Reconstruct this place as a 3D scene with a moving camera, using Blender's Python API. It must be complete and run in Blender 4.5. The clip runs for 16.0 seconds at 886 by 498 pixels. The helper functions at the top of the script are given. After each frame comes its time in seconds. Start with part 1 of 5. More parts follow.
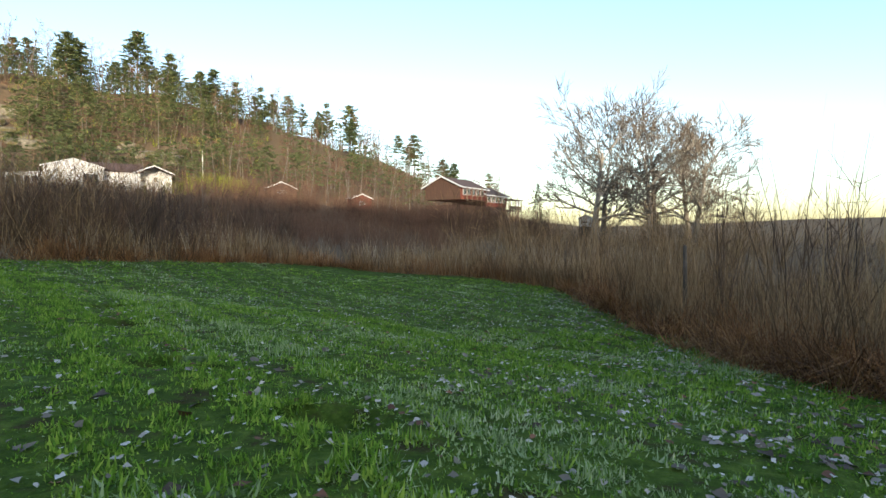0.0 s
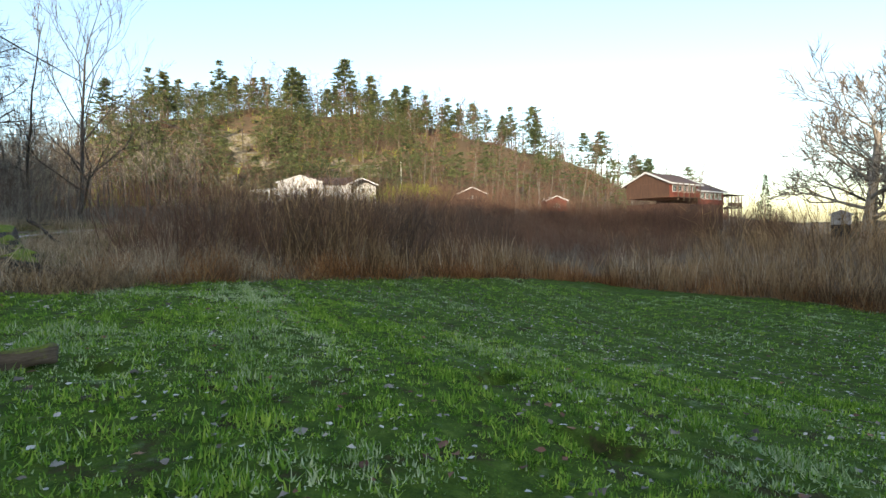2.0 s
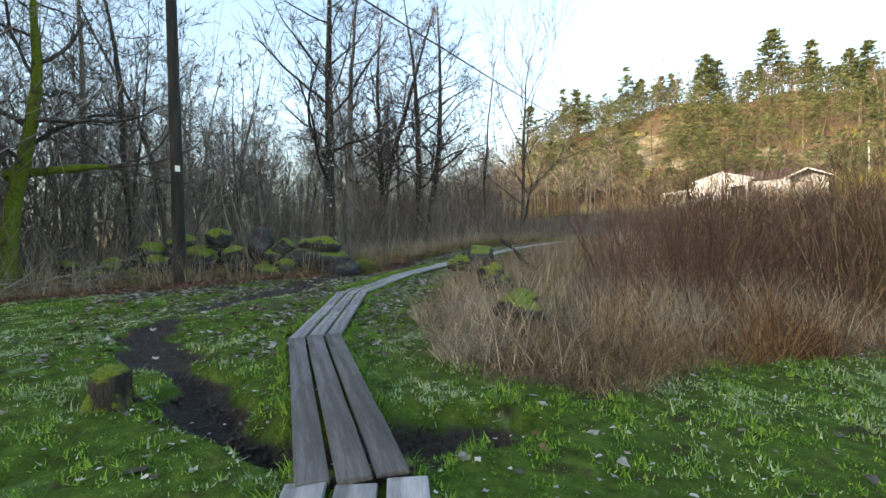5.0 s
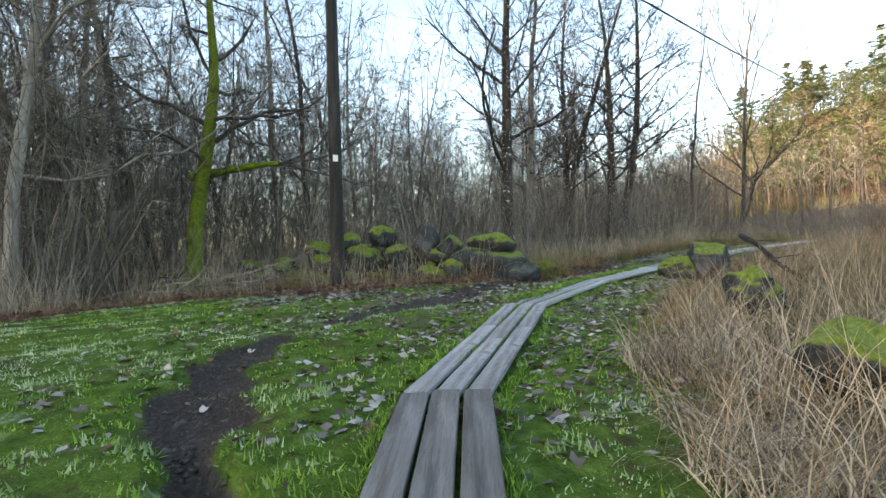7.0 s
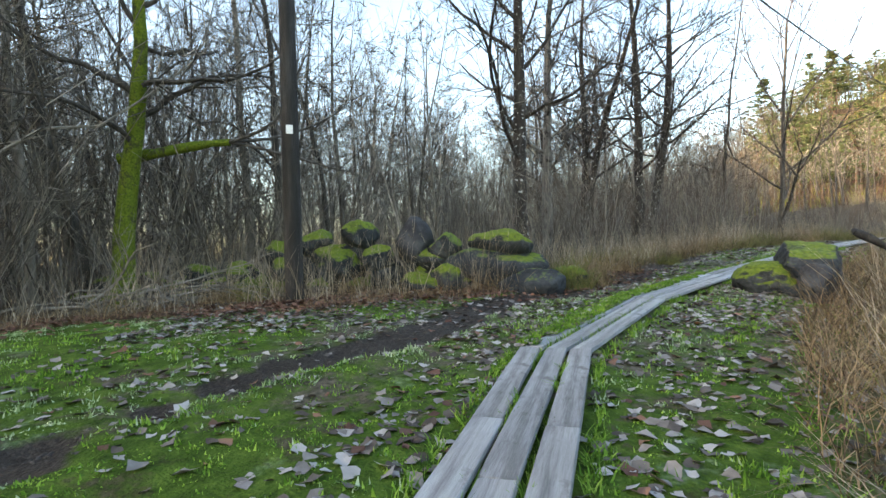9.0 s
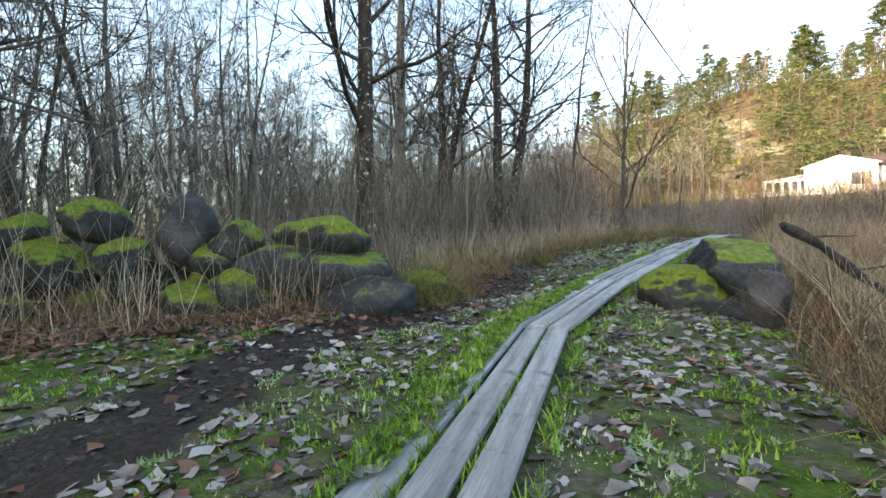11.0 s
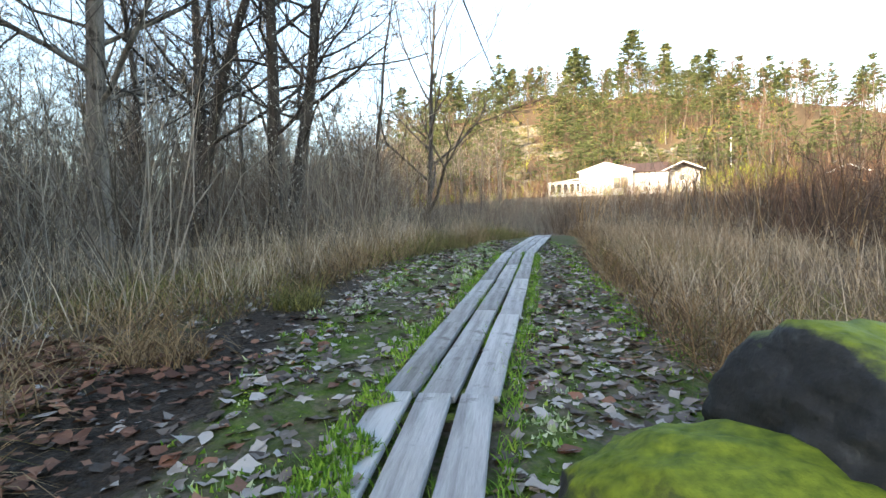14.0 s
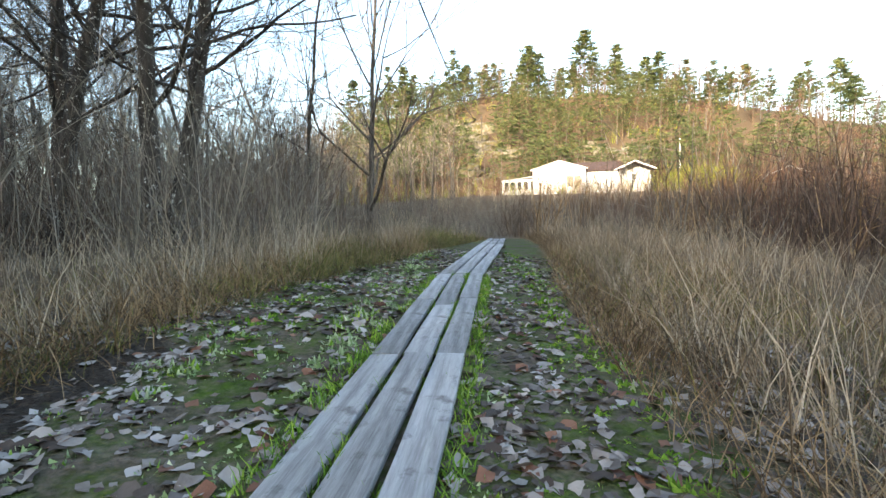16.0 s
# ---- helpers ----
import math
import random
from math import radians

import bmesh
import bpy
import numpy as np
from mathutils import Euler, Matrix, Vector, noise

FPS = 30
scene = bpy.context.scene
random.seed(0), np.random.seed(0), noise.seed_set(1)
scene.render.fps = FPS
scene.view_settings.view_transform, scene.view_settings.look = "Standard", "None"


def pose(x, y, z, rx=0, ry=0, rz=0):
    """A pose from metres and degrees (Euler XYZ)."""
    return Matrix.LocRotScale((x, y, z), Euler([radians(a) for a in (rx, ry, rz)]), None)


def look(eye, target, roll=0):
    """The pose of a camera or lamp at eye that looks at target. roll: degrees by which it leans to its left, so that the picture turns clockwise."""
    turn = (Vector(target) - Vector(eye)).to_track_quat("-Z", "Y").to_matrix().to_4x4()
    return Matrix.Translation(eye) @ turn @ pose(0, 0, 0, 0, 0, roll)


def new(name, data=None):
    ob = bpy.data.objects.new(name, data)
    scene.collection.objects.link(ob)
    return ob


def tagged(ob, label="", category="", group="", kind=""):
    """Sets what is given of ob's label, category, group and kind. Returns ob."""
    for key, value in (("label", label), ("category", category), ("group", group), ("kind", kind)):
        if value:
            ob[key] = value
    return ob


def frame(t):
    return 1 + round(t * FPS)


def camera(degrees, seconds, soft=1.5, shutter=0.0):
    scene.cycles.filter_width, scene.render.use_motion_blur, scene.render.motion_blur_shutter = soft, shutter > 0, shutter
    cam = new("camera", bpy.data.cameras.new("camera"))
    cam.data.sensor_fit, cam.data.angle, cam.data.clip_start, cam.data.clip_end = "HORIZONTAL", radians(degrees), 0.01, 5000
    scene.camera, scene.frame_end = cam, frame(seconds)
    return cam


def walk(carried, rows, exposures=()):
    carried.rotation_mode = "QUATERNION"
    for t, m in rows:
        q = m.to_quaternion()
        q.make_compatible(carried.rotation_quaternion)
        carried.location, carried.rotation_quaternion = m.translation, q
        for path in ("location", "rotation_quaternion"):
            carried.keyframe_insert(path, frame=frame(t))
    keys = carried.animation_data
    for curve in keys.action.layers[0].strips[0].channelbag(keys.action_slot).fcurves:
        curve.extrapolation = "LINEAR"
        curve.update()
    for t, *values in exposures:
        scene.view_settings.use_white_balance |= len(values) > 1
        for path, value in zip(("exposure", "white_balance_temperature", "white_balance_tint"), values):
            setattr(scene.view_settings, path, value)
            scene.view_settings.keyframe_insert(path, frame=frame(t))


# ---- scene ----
cam = camera(82.2, 16.0)
PATH = [  # t, x, y, z, rx, ry, rz
    (0.0, 0.000, 0.000, 1.200, 87.70, -0.00, 0.00),
    (0.5, -0.960, 0.871, 1.357, 87.70, -0.08, 0.60),
    (1.0, -2.090, 1.701, 1.386, 87.60, -0.04, 1.50),
    (1.5, -3.296, 2.466, 1.453, 87.82, 0.17, 6.80),
    (2.0, -4.586, 3.149, 1.585, 88.12, 1.10, 19.50),
    (2.5, -5.912, 3.776, 1.660, 88.86, 1.55, 32.55),
    (3.0, -7.232, 4.381, 1.825, 89.24, 1.29, 43.89),
    (5.5, -11.296, 6.059, 2.142, 90.15, 1.84, 68.39),
    (6.0, -12.128, 6.376, 2.065, 90.57, 1.64, 76.60),
    (6.5, -12.896, 6.696, 2.052, 90.65, 1.67, 81.20),
    (7.0, -13.696, 6.950, 2.010, 90.82, 1.68, 83.00),
    (7.5, -14.496, 7.142, 2.002, 90.85, 1.79, 86.20),
    (8.0, -15.296, 7.367, 2.025, 90.76, 1.70, 86.50),
    (10.5, -19.680, 8.592, 2.232, 89.85, 1.71, 73.69),
    (11.0, -20.384, 9.007, 2.183, 89.45, 1.54, 68.39),
    (11.5, -21.088, 9.426, 2.263, 89.04, 1.54, 62.59),
    (12.0, -21.952, 9.972, 2.305, 88.78, 1.45, 58.09),
    (12.5, -22.752, 10.552, 2.377, 88.58, 1.38, 54.89),
    (13.0, -23.488, 11.161, 2.385, 88.26, 1.39, 51.09),
    (13.5, -24.192, 11.868, 2.453, 88.29, 1.53, 48.88),
    (14.0, -24.768, 12.510, 2.491, 88.23, 1.58, 47.08),
    (14.5, -25.344, 13.185, 2.560, 88.26, 1.61, 48.08),
    (15.0, -25.792, 13.959, 2.689, 88.11, 1.46, 46.18),
    (15.5, -26.368, 14.758, 2.657, 87.95, 1.50, 43.98),
    (16.0, -26.912, 15.530, 2.722, 87.79, 1.34, 41.98),
]
walk(cam, [(t, pose(*p)) for t, *p in PATH], [(0.0, 1.8, 6700, 9), (3.0, 1.95, 7000, 11), (6.0, 2.6, 7600, 13), (8.0, 2.9, 7700, 13), (11.0, 2.85, 7500, 13), (13.0, 2.85, 7400, 13), (15.5, 3.05, 7300, 12), (16.0, 2.85, 7300, 12)])

# ---------- light ----------
SUN_EL, SUN_AZ = 9.0, (0.25, -1.0)
world = bpy.data.worlds.new("sky")
scene.world = world
world.use_nodes = True
wn = world.node_tree.nodes
sky = wn.new("ShaderNodeTexSky")
sky.sky_type = "NISHITA"
sky.sun_disc = False
sky.sun_elevation = radians(SUN_EL)
sky.sun_rotation = math.atan2(SUN_AZ[0], SUN_AZ[1])
sky.air_density, sky.dust_density, sky.ozone_density = 0.9, 1.35, 1.3
world.node_tree.links.new(sky.outputs[0], wn["Background"].inputs[0])
wn["Background"].inputs[1].default_value = 0.15
sun = new("sun", bpy.data.lights.new("sun", "SUN"))
sun.data.energy, sun.data.angle, sun.data.color = 2.1, radians(0.5), (1.0, 0.85, 0.64)
sd = Vector((SUN_AZ[0], SUN_AZ[1], math.hypot(*SUN_AZ) * math.tan(radians(SUN_EL)))).normalized()
sun.matrix_world = look(sd * 300, (0, 0, 0))


# ---------- materials ----------
def mat(name, stops, scale=3.0, rough=0.85, bump=0.3, bump_scale=None, island=0.0, stretch=(1, 1, 1), obj_rand=0.0, translucent=0.0, spec=0.3, metal=0.0):
    """A surface of colours mixed by two scales of noise. island, obj_rand: how far single pieces differ."""
    m = bpy.data.materials.new(name)
    m.use_nodes = True
    n, l = m.node_tree.nodes, m.node_tree.links
    b = n["Principled BSDF"]
    b.inputs["Roughness"].default_value = rough
    b.inputs["Specular IOR Level"].default_value = spec
    b.inputs["Metallic"].default_value = metal
    co = n.new("ShaderNodeTexCoord")
    mp = n.new("ShaderNodeMapping")
    mp.inputs["Scale"].default_value = stretch
    l.new(co.outputs["Object"], mp.inputs[0])
    n1 = n.new("ShaderNodeTexNoise")
    n1.inputs["Scale"].default_value, n1.inputs["Detail"].default_value, n1.inputs["Roughness"].default_value = scale, 6, 0.65
    n2 = n.new("ShaderNodeTexNoise")
    n2.inputs["Scale"].default_value, n2.inputs["Detail"].default_value = scale * 9, 4
    l.new(mp.outputs[0], n1.inputs[0])
    l.new(mp.outputs[0], n2.inputs[0])
    mx = n.new("ShaderNodeMath")
    mx.operation = "MULTIPLY_ADD"
    mx.inputs[1].default_value = 0.45
    l.new(n2.outputs[0], mx.inputs[0])
    sub = n.new("ShaderNodeMath")
    sub.operation = "MULTIPLY_ADD"
    sub.inputs[1].default_value, sub.inputs[2].default_value = 1.5, -0.48
    l.new(n1.outputs[0], sub.inputs[0])
    l.new(sub.outputs[0], mx.inputs[2])
    fac = mx.outputs[0]
    for k, amount in (("Random Per Island", island), ("Random", obj_rand)):
        if amount:
            g = n.new("ShaderNodeNewGeometry" if k != "Random" else "ShaderNodeObjectInfo")
            a = n.new("ShaderNodeMath")
            a.operation = "MULTIPLY_ADD"
            a.inputs[1].default_value = amount
            l.new(g.outputs[k], a.inputs[0])
            c = n.new("ShaderNodeMath")
            c.operation = "SUBTRACT"
            l.new(fac, c.inputs[0])
            c.inputs[1].default_value = amount / 2
            l.new(c.outputs[0], a.inputs[2])
            fac = a.outputs[0]
    r = n.new("ShaderNodeValToRGB")
    e = r.color_ramp.elements
    for i, col in enumerate(stops):
        p = 0.15 + 0.7 * i / max(1, len(stops) - 1)
        q = e[i] if i < 2 else e.new(p)
        q.position, q.color = p, (*col, 1)
    l.new(fac, r.inputs[0])
    l.new(r.outputs[0], b.inputs["Base Color"])
    if bump:
        bp = n.new("ShaderNodeBump")
        bp.inputs["Strength"].default_value, bp.inputs["Distance"].default_value = bump, 0.03
        nb = n2
        if bump_scale:
            nb = n.new("ShaderNodeTexNoise")
            nb.inputs["Scale"].default_value, nb.inputs["Detail"].default_value = bump_scale, 5
            l.new(mp.outputs[0], nb.inputs[0])
        l.new(nb.outputs[0], bp.inputs["Height"])
        l.new(bp.outputs[0], b.inputs["Normal"])
    if translucent:
        t = n.new("ShaderNodeBsdfTranslucent")
        l.new(r.outputs[0], t.inputs[0])
        s = n.new("ShaderNodeMixShader")
        s.inputs[0].default_value = translucent
        l.new(b.outputs[0], s.inputs[1])
        l.new(t.outputs[0], s.inputs[2])
        l.new(s.outputs[0], n["Material Output"].inputs[0])
    return m


def over(m, colours, lo, hi, up=0.0, scale=2.0, attribute="", rough=None):
    """Lays a second growth (moss, frost, mud) on a material where noise, an upward face or a stored mask lets it."""
    n, l = m.node_tree.nodes, m.node_tree.links
    b = n["Principled BSDF"]
    before = b.inputs["Base Color"].links[0].from_socket
    co = n.new("ShaderNodeTexCoord")
    ns = n.new("ShaderNodeTexNoise")
    ns.inputs["Scale"].default_value, ns.inputs["Detail"].default_value, ns.inputs["Roughness"].default_value = scale, 7, 0.65
    l.new(co.outputs["Object"], ns.inputs[0])
    fac = ns.outputs[0]
    if up:
        g = n.new("ShaderNodeNewGeometry")
        sx = n.new("ShaderNodeSeparateXYZ")
        l.new(g.outputs["Normal"], sx.inputs[0])
        a = n.new("ShaderNodeMath")
        a.operation = "MULTIPLY_ADD"
        a.inputs[1].default_value = up
        l.new(sx.outputs[2], a.inputs[0])
        l.new(fac, a.inputs[2])
        fac = a.outputs[0]
    if attribute:
        at = n.new("ShaderNodeAttribute")
        at.attribute_name = attribute
        a = n.new("ShaderNodeMath")
        a.operation = "MULTIPLY_ADD"
        a.inputs[1].default_value = 1.0
        l.new(at.outputs["Fac"], a.inputs[0])
        l.new(fac, a.inputs[2])
        fac = a.outputs[0]
    mr = n.new("ShaderNodeMapRange")
    mr.inputs["From Min"].default_value, mr.inputs["From Max"].default_value = lo, hi
    l.new(fac, mr.inputs[0])
    n3 = n.new("ShaderNodeTexNoise")
    n3.inputs["Scale"].default_value, n3.inputs["Detail"].default_value = scale * 8, 5
    l.new(co.outputs["Object"], n3.inputs[0])
    r = n.new("ShaderNodeValToRGB")
    e = r.color_ramp.elements
    e[0].position, e[0].color = 0.3, (*colours[0], 1)
    e[1].position, e[1].color = 0.7, (*colours[1], 1)
    l.new(n3.outputs[0], r.inputs[0])
    mix = n.new("ShaderNodeMix")
    mix.data_type = "RGBA"
    l.new(mr.outputs[0], mix.inputs[0])
    l.new(before, mix.inputs[6])
    l.new(r.outputs[0], mix.inputs[7])
    l.new(mix.outputs[2], b.inputs["Base Color"])
    if rough is not None:
        mf = n.new("ShaderNodeMix")
        mf.inputs[2].default_value, mf.inputs[3].default_value = b.inputs["Roughness"].default_value, rough
        l.new(mr.outputs[0], mf.inputs[0])
        l.new(mf.outputs[0], b.inputs["Roughness"])
    return m


MOSS = ((0.05, 0.085, 0.007), (0.16, 0.205, 0.018))
M_GROUND = mat("turf", [(0.017, 0.034, 0.006), (0.05, 0.092, 0.013), (0.105, 0.155, 0.028)], 5.0, 0.95, 1.0, 34, spec=0.08)
over(M_GROUND, ((0.02, 0.022, 0.009), (0.06, 0.055, 0.022)), 0.55, 0.64, scale=2.2)
over(M_GROUND, ((0.10, 0.15, 0.07), (0.24, 0.31, 0.19)), 0.60, 0.78, scale=1.6)
over(M_GROUND, ((0.075, 0.055, 0.035), (0.15, 0.115, 0.08)), 0.85, 1.15, attribute="wild", scale=1.3)
over(M_GROUND, ((0.045, 0.038, 0.026), (0.14, 0.12, 0.095)), 0.9, 1.15, attribute="litter", scale=2.2)
over(M_GROUND, ((0.018, 0.014, 0.011), (0.05, 0.041, 0.034)), 0.85, 1.05, attribute="mud", scale=2.5, rough=0.55)
M_MUD = mat("trodden_mud", [(0.014, 0.011, 0.009), (0.034, 0.028, 0.023), (0.07, 0.06, 0.051)], 4.0, 0.55, 0.6, 40, island=0.4)
M_GRASS = mat("grass_blade", [(0.034, 0.09, 0.008), (0.115, 0.25, 0.022), (0.28, 0.41, 0.065)], 4.0, 0.75, 0, island=0.55, translucent=0.2)
M_FROSTED = mat("frosted_blade", [(0.11, 0.19, 0.06), (0.25, 0.35, 0.17), (0.43, 0.50, 0.34)], 0.7, 0.8, 0, island=0.6, translucent=0.2)
M_STRAW = mat("dry_straw", [(0.07, 0.044, 0.023), (0.175, 0.116, 0.061), (0.33, 0.235, 0.132)], 0.5, 0.85, 0, island=0.9, translucent=0.06)
M_REED = mat("dry_reed", [(0.12, 0.094, 0.066), (0.26, 0.21, 0.15), (0.47, 0.40, 0.30)], 0.5, 0.8, 0, island=0.9, translucent=0.06)
M_RUST = mat("rust_sedge", [(0.07, 0.031, 0.011), (0.19, 0.088, 0.031), (0.33, 0.18, 0.075)], 0.5, 0.85, 0, island=0.9, translucent=0.06)
M_OLIVE = mat("olive_sedge", [(0.05, 0.058, 0.016), (0.12, 0.122, 0.035), (0.23, 0.21, 0.07)], 0.5, 0.85, 0, island=0.8, translucent=0.06)
M_TWIG = mat("shrub_twig", [(0.035, 0.024, 0.018), (0.07, 0.048, 0.036), (0.13, 0.092, 0.07)], 0.5, 0.8, 0, island=0.6)
M_HAZEL = mat("hazel_stem", [(0.055, 0.048, 0.039), (0.13, 0.115, 0.094), (0.27, 0.24, 0.20)], 0.5, 0.8, 0, island=0.8)
M_REDTWIG = mat("red_twig", [(0.058, 0.034, 0.025), (0.105, 0.06, 0.042), (0.17, 0.10, 0.064)], 0.3, 0.8, 0, island=0.6)
M_LEAF = mat("fallen_leaf", [(0.05, 0.038, 0.031), (0.14, 0.121, 0.108), (0.34, 0.322, 0.306)], 0.8, 0.75, 0.2, 60, island=0.8)
M_FROSTLEAF = mat("frosted_leaf", [(0.14, 0.125, 0.11), (0.30, 0.29, 0.275), (0.50, 0.50, 0.49)], 0.8, 0.8, 0.2, 60, island=0.8)
M_RUSTLEAF = mat("brown_leaf", [(0.06, 0.026, 0.016), (0.13, 0.06, 0.038), (0.24, 0.12, 0.075)], 0.8, 0.7, 0.2, 60, island=0.7)
M_WOOD = mat("weathered_plank", [(0.15, 0.15, 0.15), (0.30, 0.305, 0.31), (0.47, 0.48, 0.49)], 2.0, 0.75, 0.5, 60, stretch=(0.5, 7, 7), obj_rand=0.35)
over(M_WOOD, ((0.055, 0.05, 0.045), (0.12, 0.11, 0.10)), 0.58, 0.72, scale=5)
M_DARKPLANK = mat("wet_plank", [(0.05, 0.046, 0.042), (0.11, 0.105, 0.10), (0.21, 0.21, 0.21)], 2.0, 0.65, 0.5, 60, stretch=(0.5, 7, 7), obj_rand=0.35)
M_MOSSWOOD = over(mat("mossy_beam", [(0.03, 0.024, 0.018), (0.075, 0.06, 0.046), (0.15, 0.13, 0.11)], 3, 0.85, 0.6, 40, stretch=(0.6, 5, 5)), MOSS, 0.62, 0.85, up=0.3, scale=4)
M_BARK = mat("grey_bark", [(0.028, 0.024, 0.021), (0.068, 0.06, 0.052), (0.125, 0.113, 0.10)], 3.0, 0.9, 0.8, 18, stretch=(2, 2, 0.5), obj_rand=0.2)
M_SPOTBARK = over(mat("lichen_bark", [(0.016, 0.013, 0.011), (0.04, 0.033, 0.028), (0.09, 0.08, 0.07)], 3.0, 0.9, 0.8, 18, stretch=(2, 2, 0.5)), ((0.45, 0.46, 0.43), (0.62, 0.63, 0.6)), 0.605, 0.64, scale=7.5)
M_PALEALDER = over(mat("pale_alder_bark", [(0.05, 0.044, 0.038), (0.15, 0.135, 0.12), (0.28, 0.26, 0.235)], 3.0, 0.9, 0.8, 18, stretch=(2, 2, 0.5)), ((0.02, 0.017, 0.014), (0.05, 0.043, 0.037)), 0.54, 0.62, scale=3)
M_PALEBARK = mat("pale_bark", [(0.07, 0.06, 0.05), (0.19, 0.17, 0.145), (0.32, 0.29, 0.25)], 2.5, 0.9, 0.5, 18, stretch=(2, 2, 0.5), obj_rand=0.3)
M_OAKTWIG = mat("oak_twig", [(0.07, 0.056, 0.044), (0.15, 0.125, 0.10), (0.25, 0.215, 0.175)], 0.3, 0.85, 0, island=0.5)
M_PINEBARK = mat("pine_bark", [(0.06, 0.044, 0.034), (0.13, 0.094, 0.068), (0.21, 0.155, 0.11)], 2.5, 0.9, 0.5, 18)
M_MOSSBARK = over(mat("mossy_bark", [(0.03, 0.026, 0.02), (0.07, 0.06, 0.045)], 3, 0.9, 0.7, 18), MOSS, 0.30, 0.48, scale=3)
M_NEEDLE = mat("pine_needles", [(0.026, 0.044, 0.017), (0.06, 0.083, 0.03), (0.115, 0.135, 0.055)], 0.25, 0.7, 0, island=0.5, obj_rand=0.3)
M_BROOM = mat("yellow_shrub", [(0.08, 0.10, 0.016), (0.19, 0.22, 0.03), (0.33, 0.35, 0.05)], 0.2, 0.8, 0, island=0.6)
M_ROCK = mat("granite", [(0.014, 0.0145, 0.015), (0.034, 0.034, 0.036), (0.08, 0.081, 0.084)], 3.0, 0.85, 0.9, 14, obj_rand=0.25)
M_MOSSROCK = over(mat("mossy_granite", [(0.008, 0.0095, 0.009), (0.023, 0.026, 0.026), (0.075, 0.085, 0.092)], 2.6, 0.8, 1.0, 11), MOSS, 0.66, 0.80, up=0.5, scale=2.4)
M_SLAB = over(mat("slab_granite", [(0.007, 0.0085, 0.009), (0.019, 0.023, 0.027), (0.07, 0.083, 0.096)], 2.2, 0.7, 1.0, 12), MOSS, 0.80, 0.92, up=0.5, scale=1.8)
M_DARKROCK = over(mat("dark_granite", [(0.008, 0.0095, 0.0105), (0.022, 0.026, 0.029), (0.062, 0.07, 0.077)], 2.4, 0.8, 1.0, 11), MOSS, 0.92, 1.05, up=0.5, scale=2.5)
M_CLIFF = mat("cliff_rock", [(0.05, 0.045, 0.035), (0.15, 0.135, 0.105), (0.30, 0.275, 0.225)], 0.9, 0.9, 1.0, 2.0)
over(M_CLIFF, ((0.05, 0.055, 0.02), (0.12, 0.10, 0.04)), 0.48, 0.58, scale=0.6)
M_TAR = mat("tarred_pole", [(0.008, 0.007, 0.006), (0.02, 0.018, 0.016), (0.055, 0.052, 0.048)], 1.6, 0.7, 0.6, 30, stretch=(4, 4, 0.35))
M_WHITE = mat("white_boards", [(0.38, 0.39, 0.40), (0.50, 0.51, 0.53), (0.58, 0.59, 0.61)], 0.8, 0.6, 0.1)
M_ROOF = mat("red_brown_roof", [(0.05, 0.033, 0.03), (0.085, 0.055, 0.048), (0.12, 0.08, 0.07)], 1.5, 0.8, 0.4)
M_REDWALL = mat("falun_red_boards", [(0.09, 0.028, 0.02), (0.14, 0.042, 0.03), (0.2, 0.065, 0.045)], 1.0, 0.85, 0.3, stretch=(6, 6, 0.4))
M_DARKWALL = mat("brown_boards", [(0.05, 0.03, 0.022), (0.09, 0.05, 0.036)], 1.0, 0.85, 0.3, stretch=(6, 6, 0.4))
M_GLASS = mat("window_glass", [(0.02, 0.025, 0.03), (0.05, 0.06, 0.07)], 0.5, 0.06, 0, spec=0.8)
M_SIGN = mat("white_marker", [(0.66, 0.66, 0.64), (0.8, 0.8, 0.78)], 20, 0.5, 0.05)
M_WIRE = mat("black_cable", [(0.012, 0.012, 0.013), (0.03, 0.03, 0.03)], 5, 0.5, 0)


# ---------- the lie of the land ----------
def ramp(a, b, v):
    u = np.clip((v - a) / (b - a), 0.0, 1.0)
    return u * u * (3 - 2 * u)


CX, CY = -12.0, 8.0


def bearing(x, y):
    """Degrees to the left of +y, and the distance, seen from the middle of the walk."""
    dx, dy = x - CX, y - CY
    return np.degrees(np.arctan2(-dx, dy)), np.hypot(dx, dy)


def slope(x, y):
    """The gentle rise from the marsh up to the wood."""
    u, v = np.clip(x, -36, 2), np.clip(y, -4, 18)
    z = 0.162 - 0.0728 * u - 0.1038 * v - 0.00147 * u * u - 0.00539 * u * v - 0.00095 * v * v
    return np.maximum(z, -1.1 + 0.1 * np.minimum(z, 0))


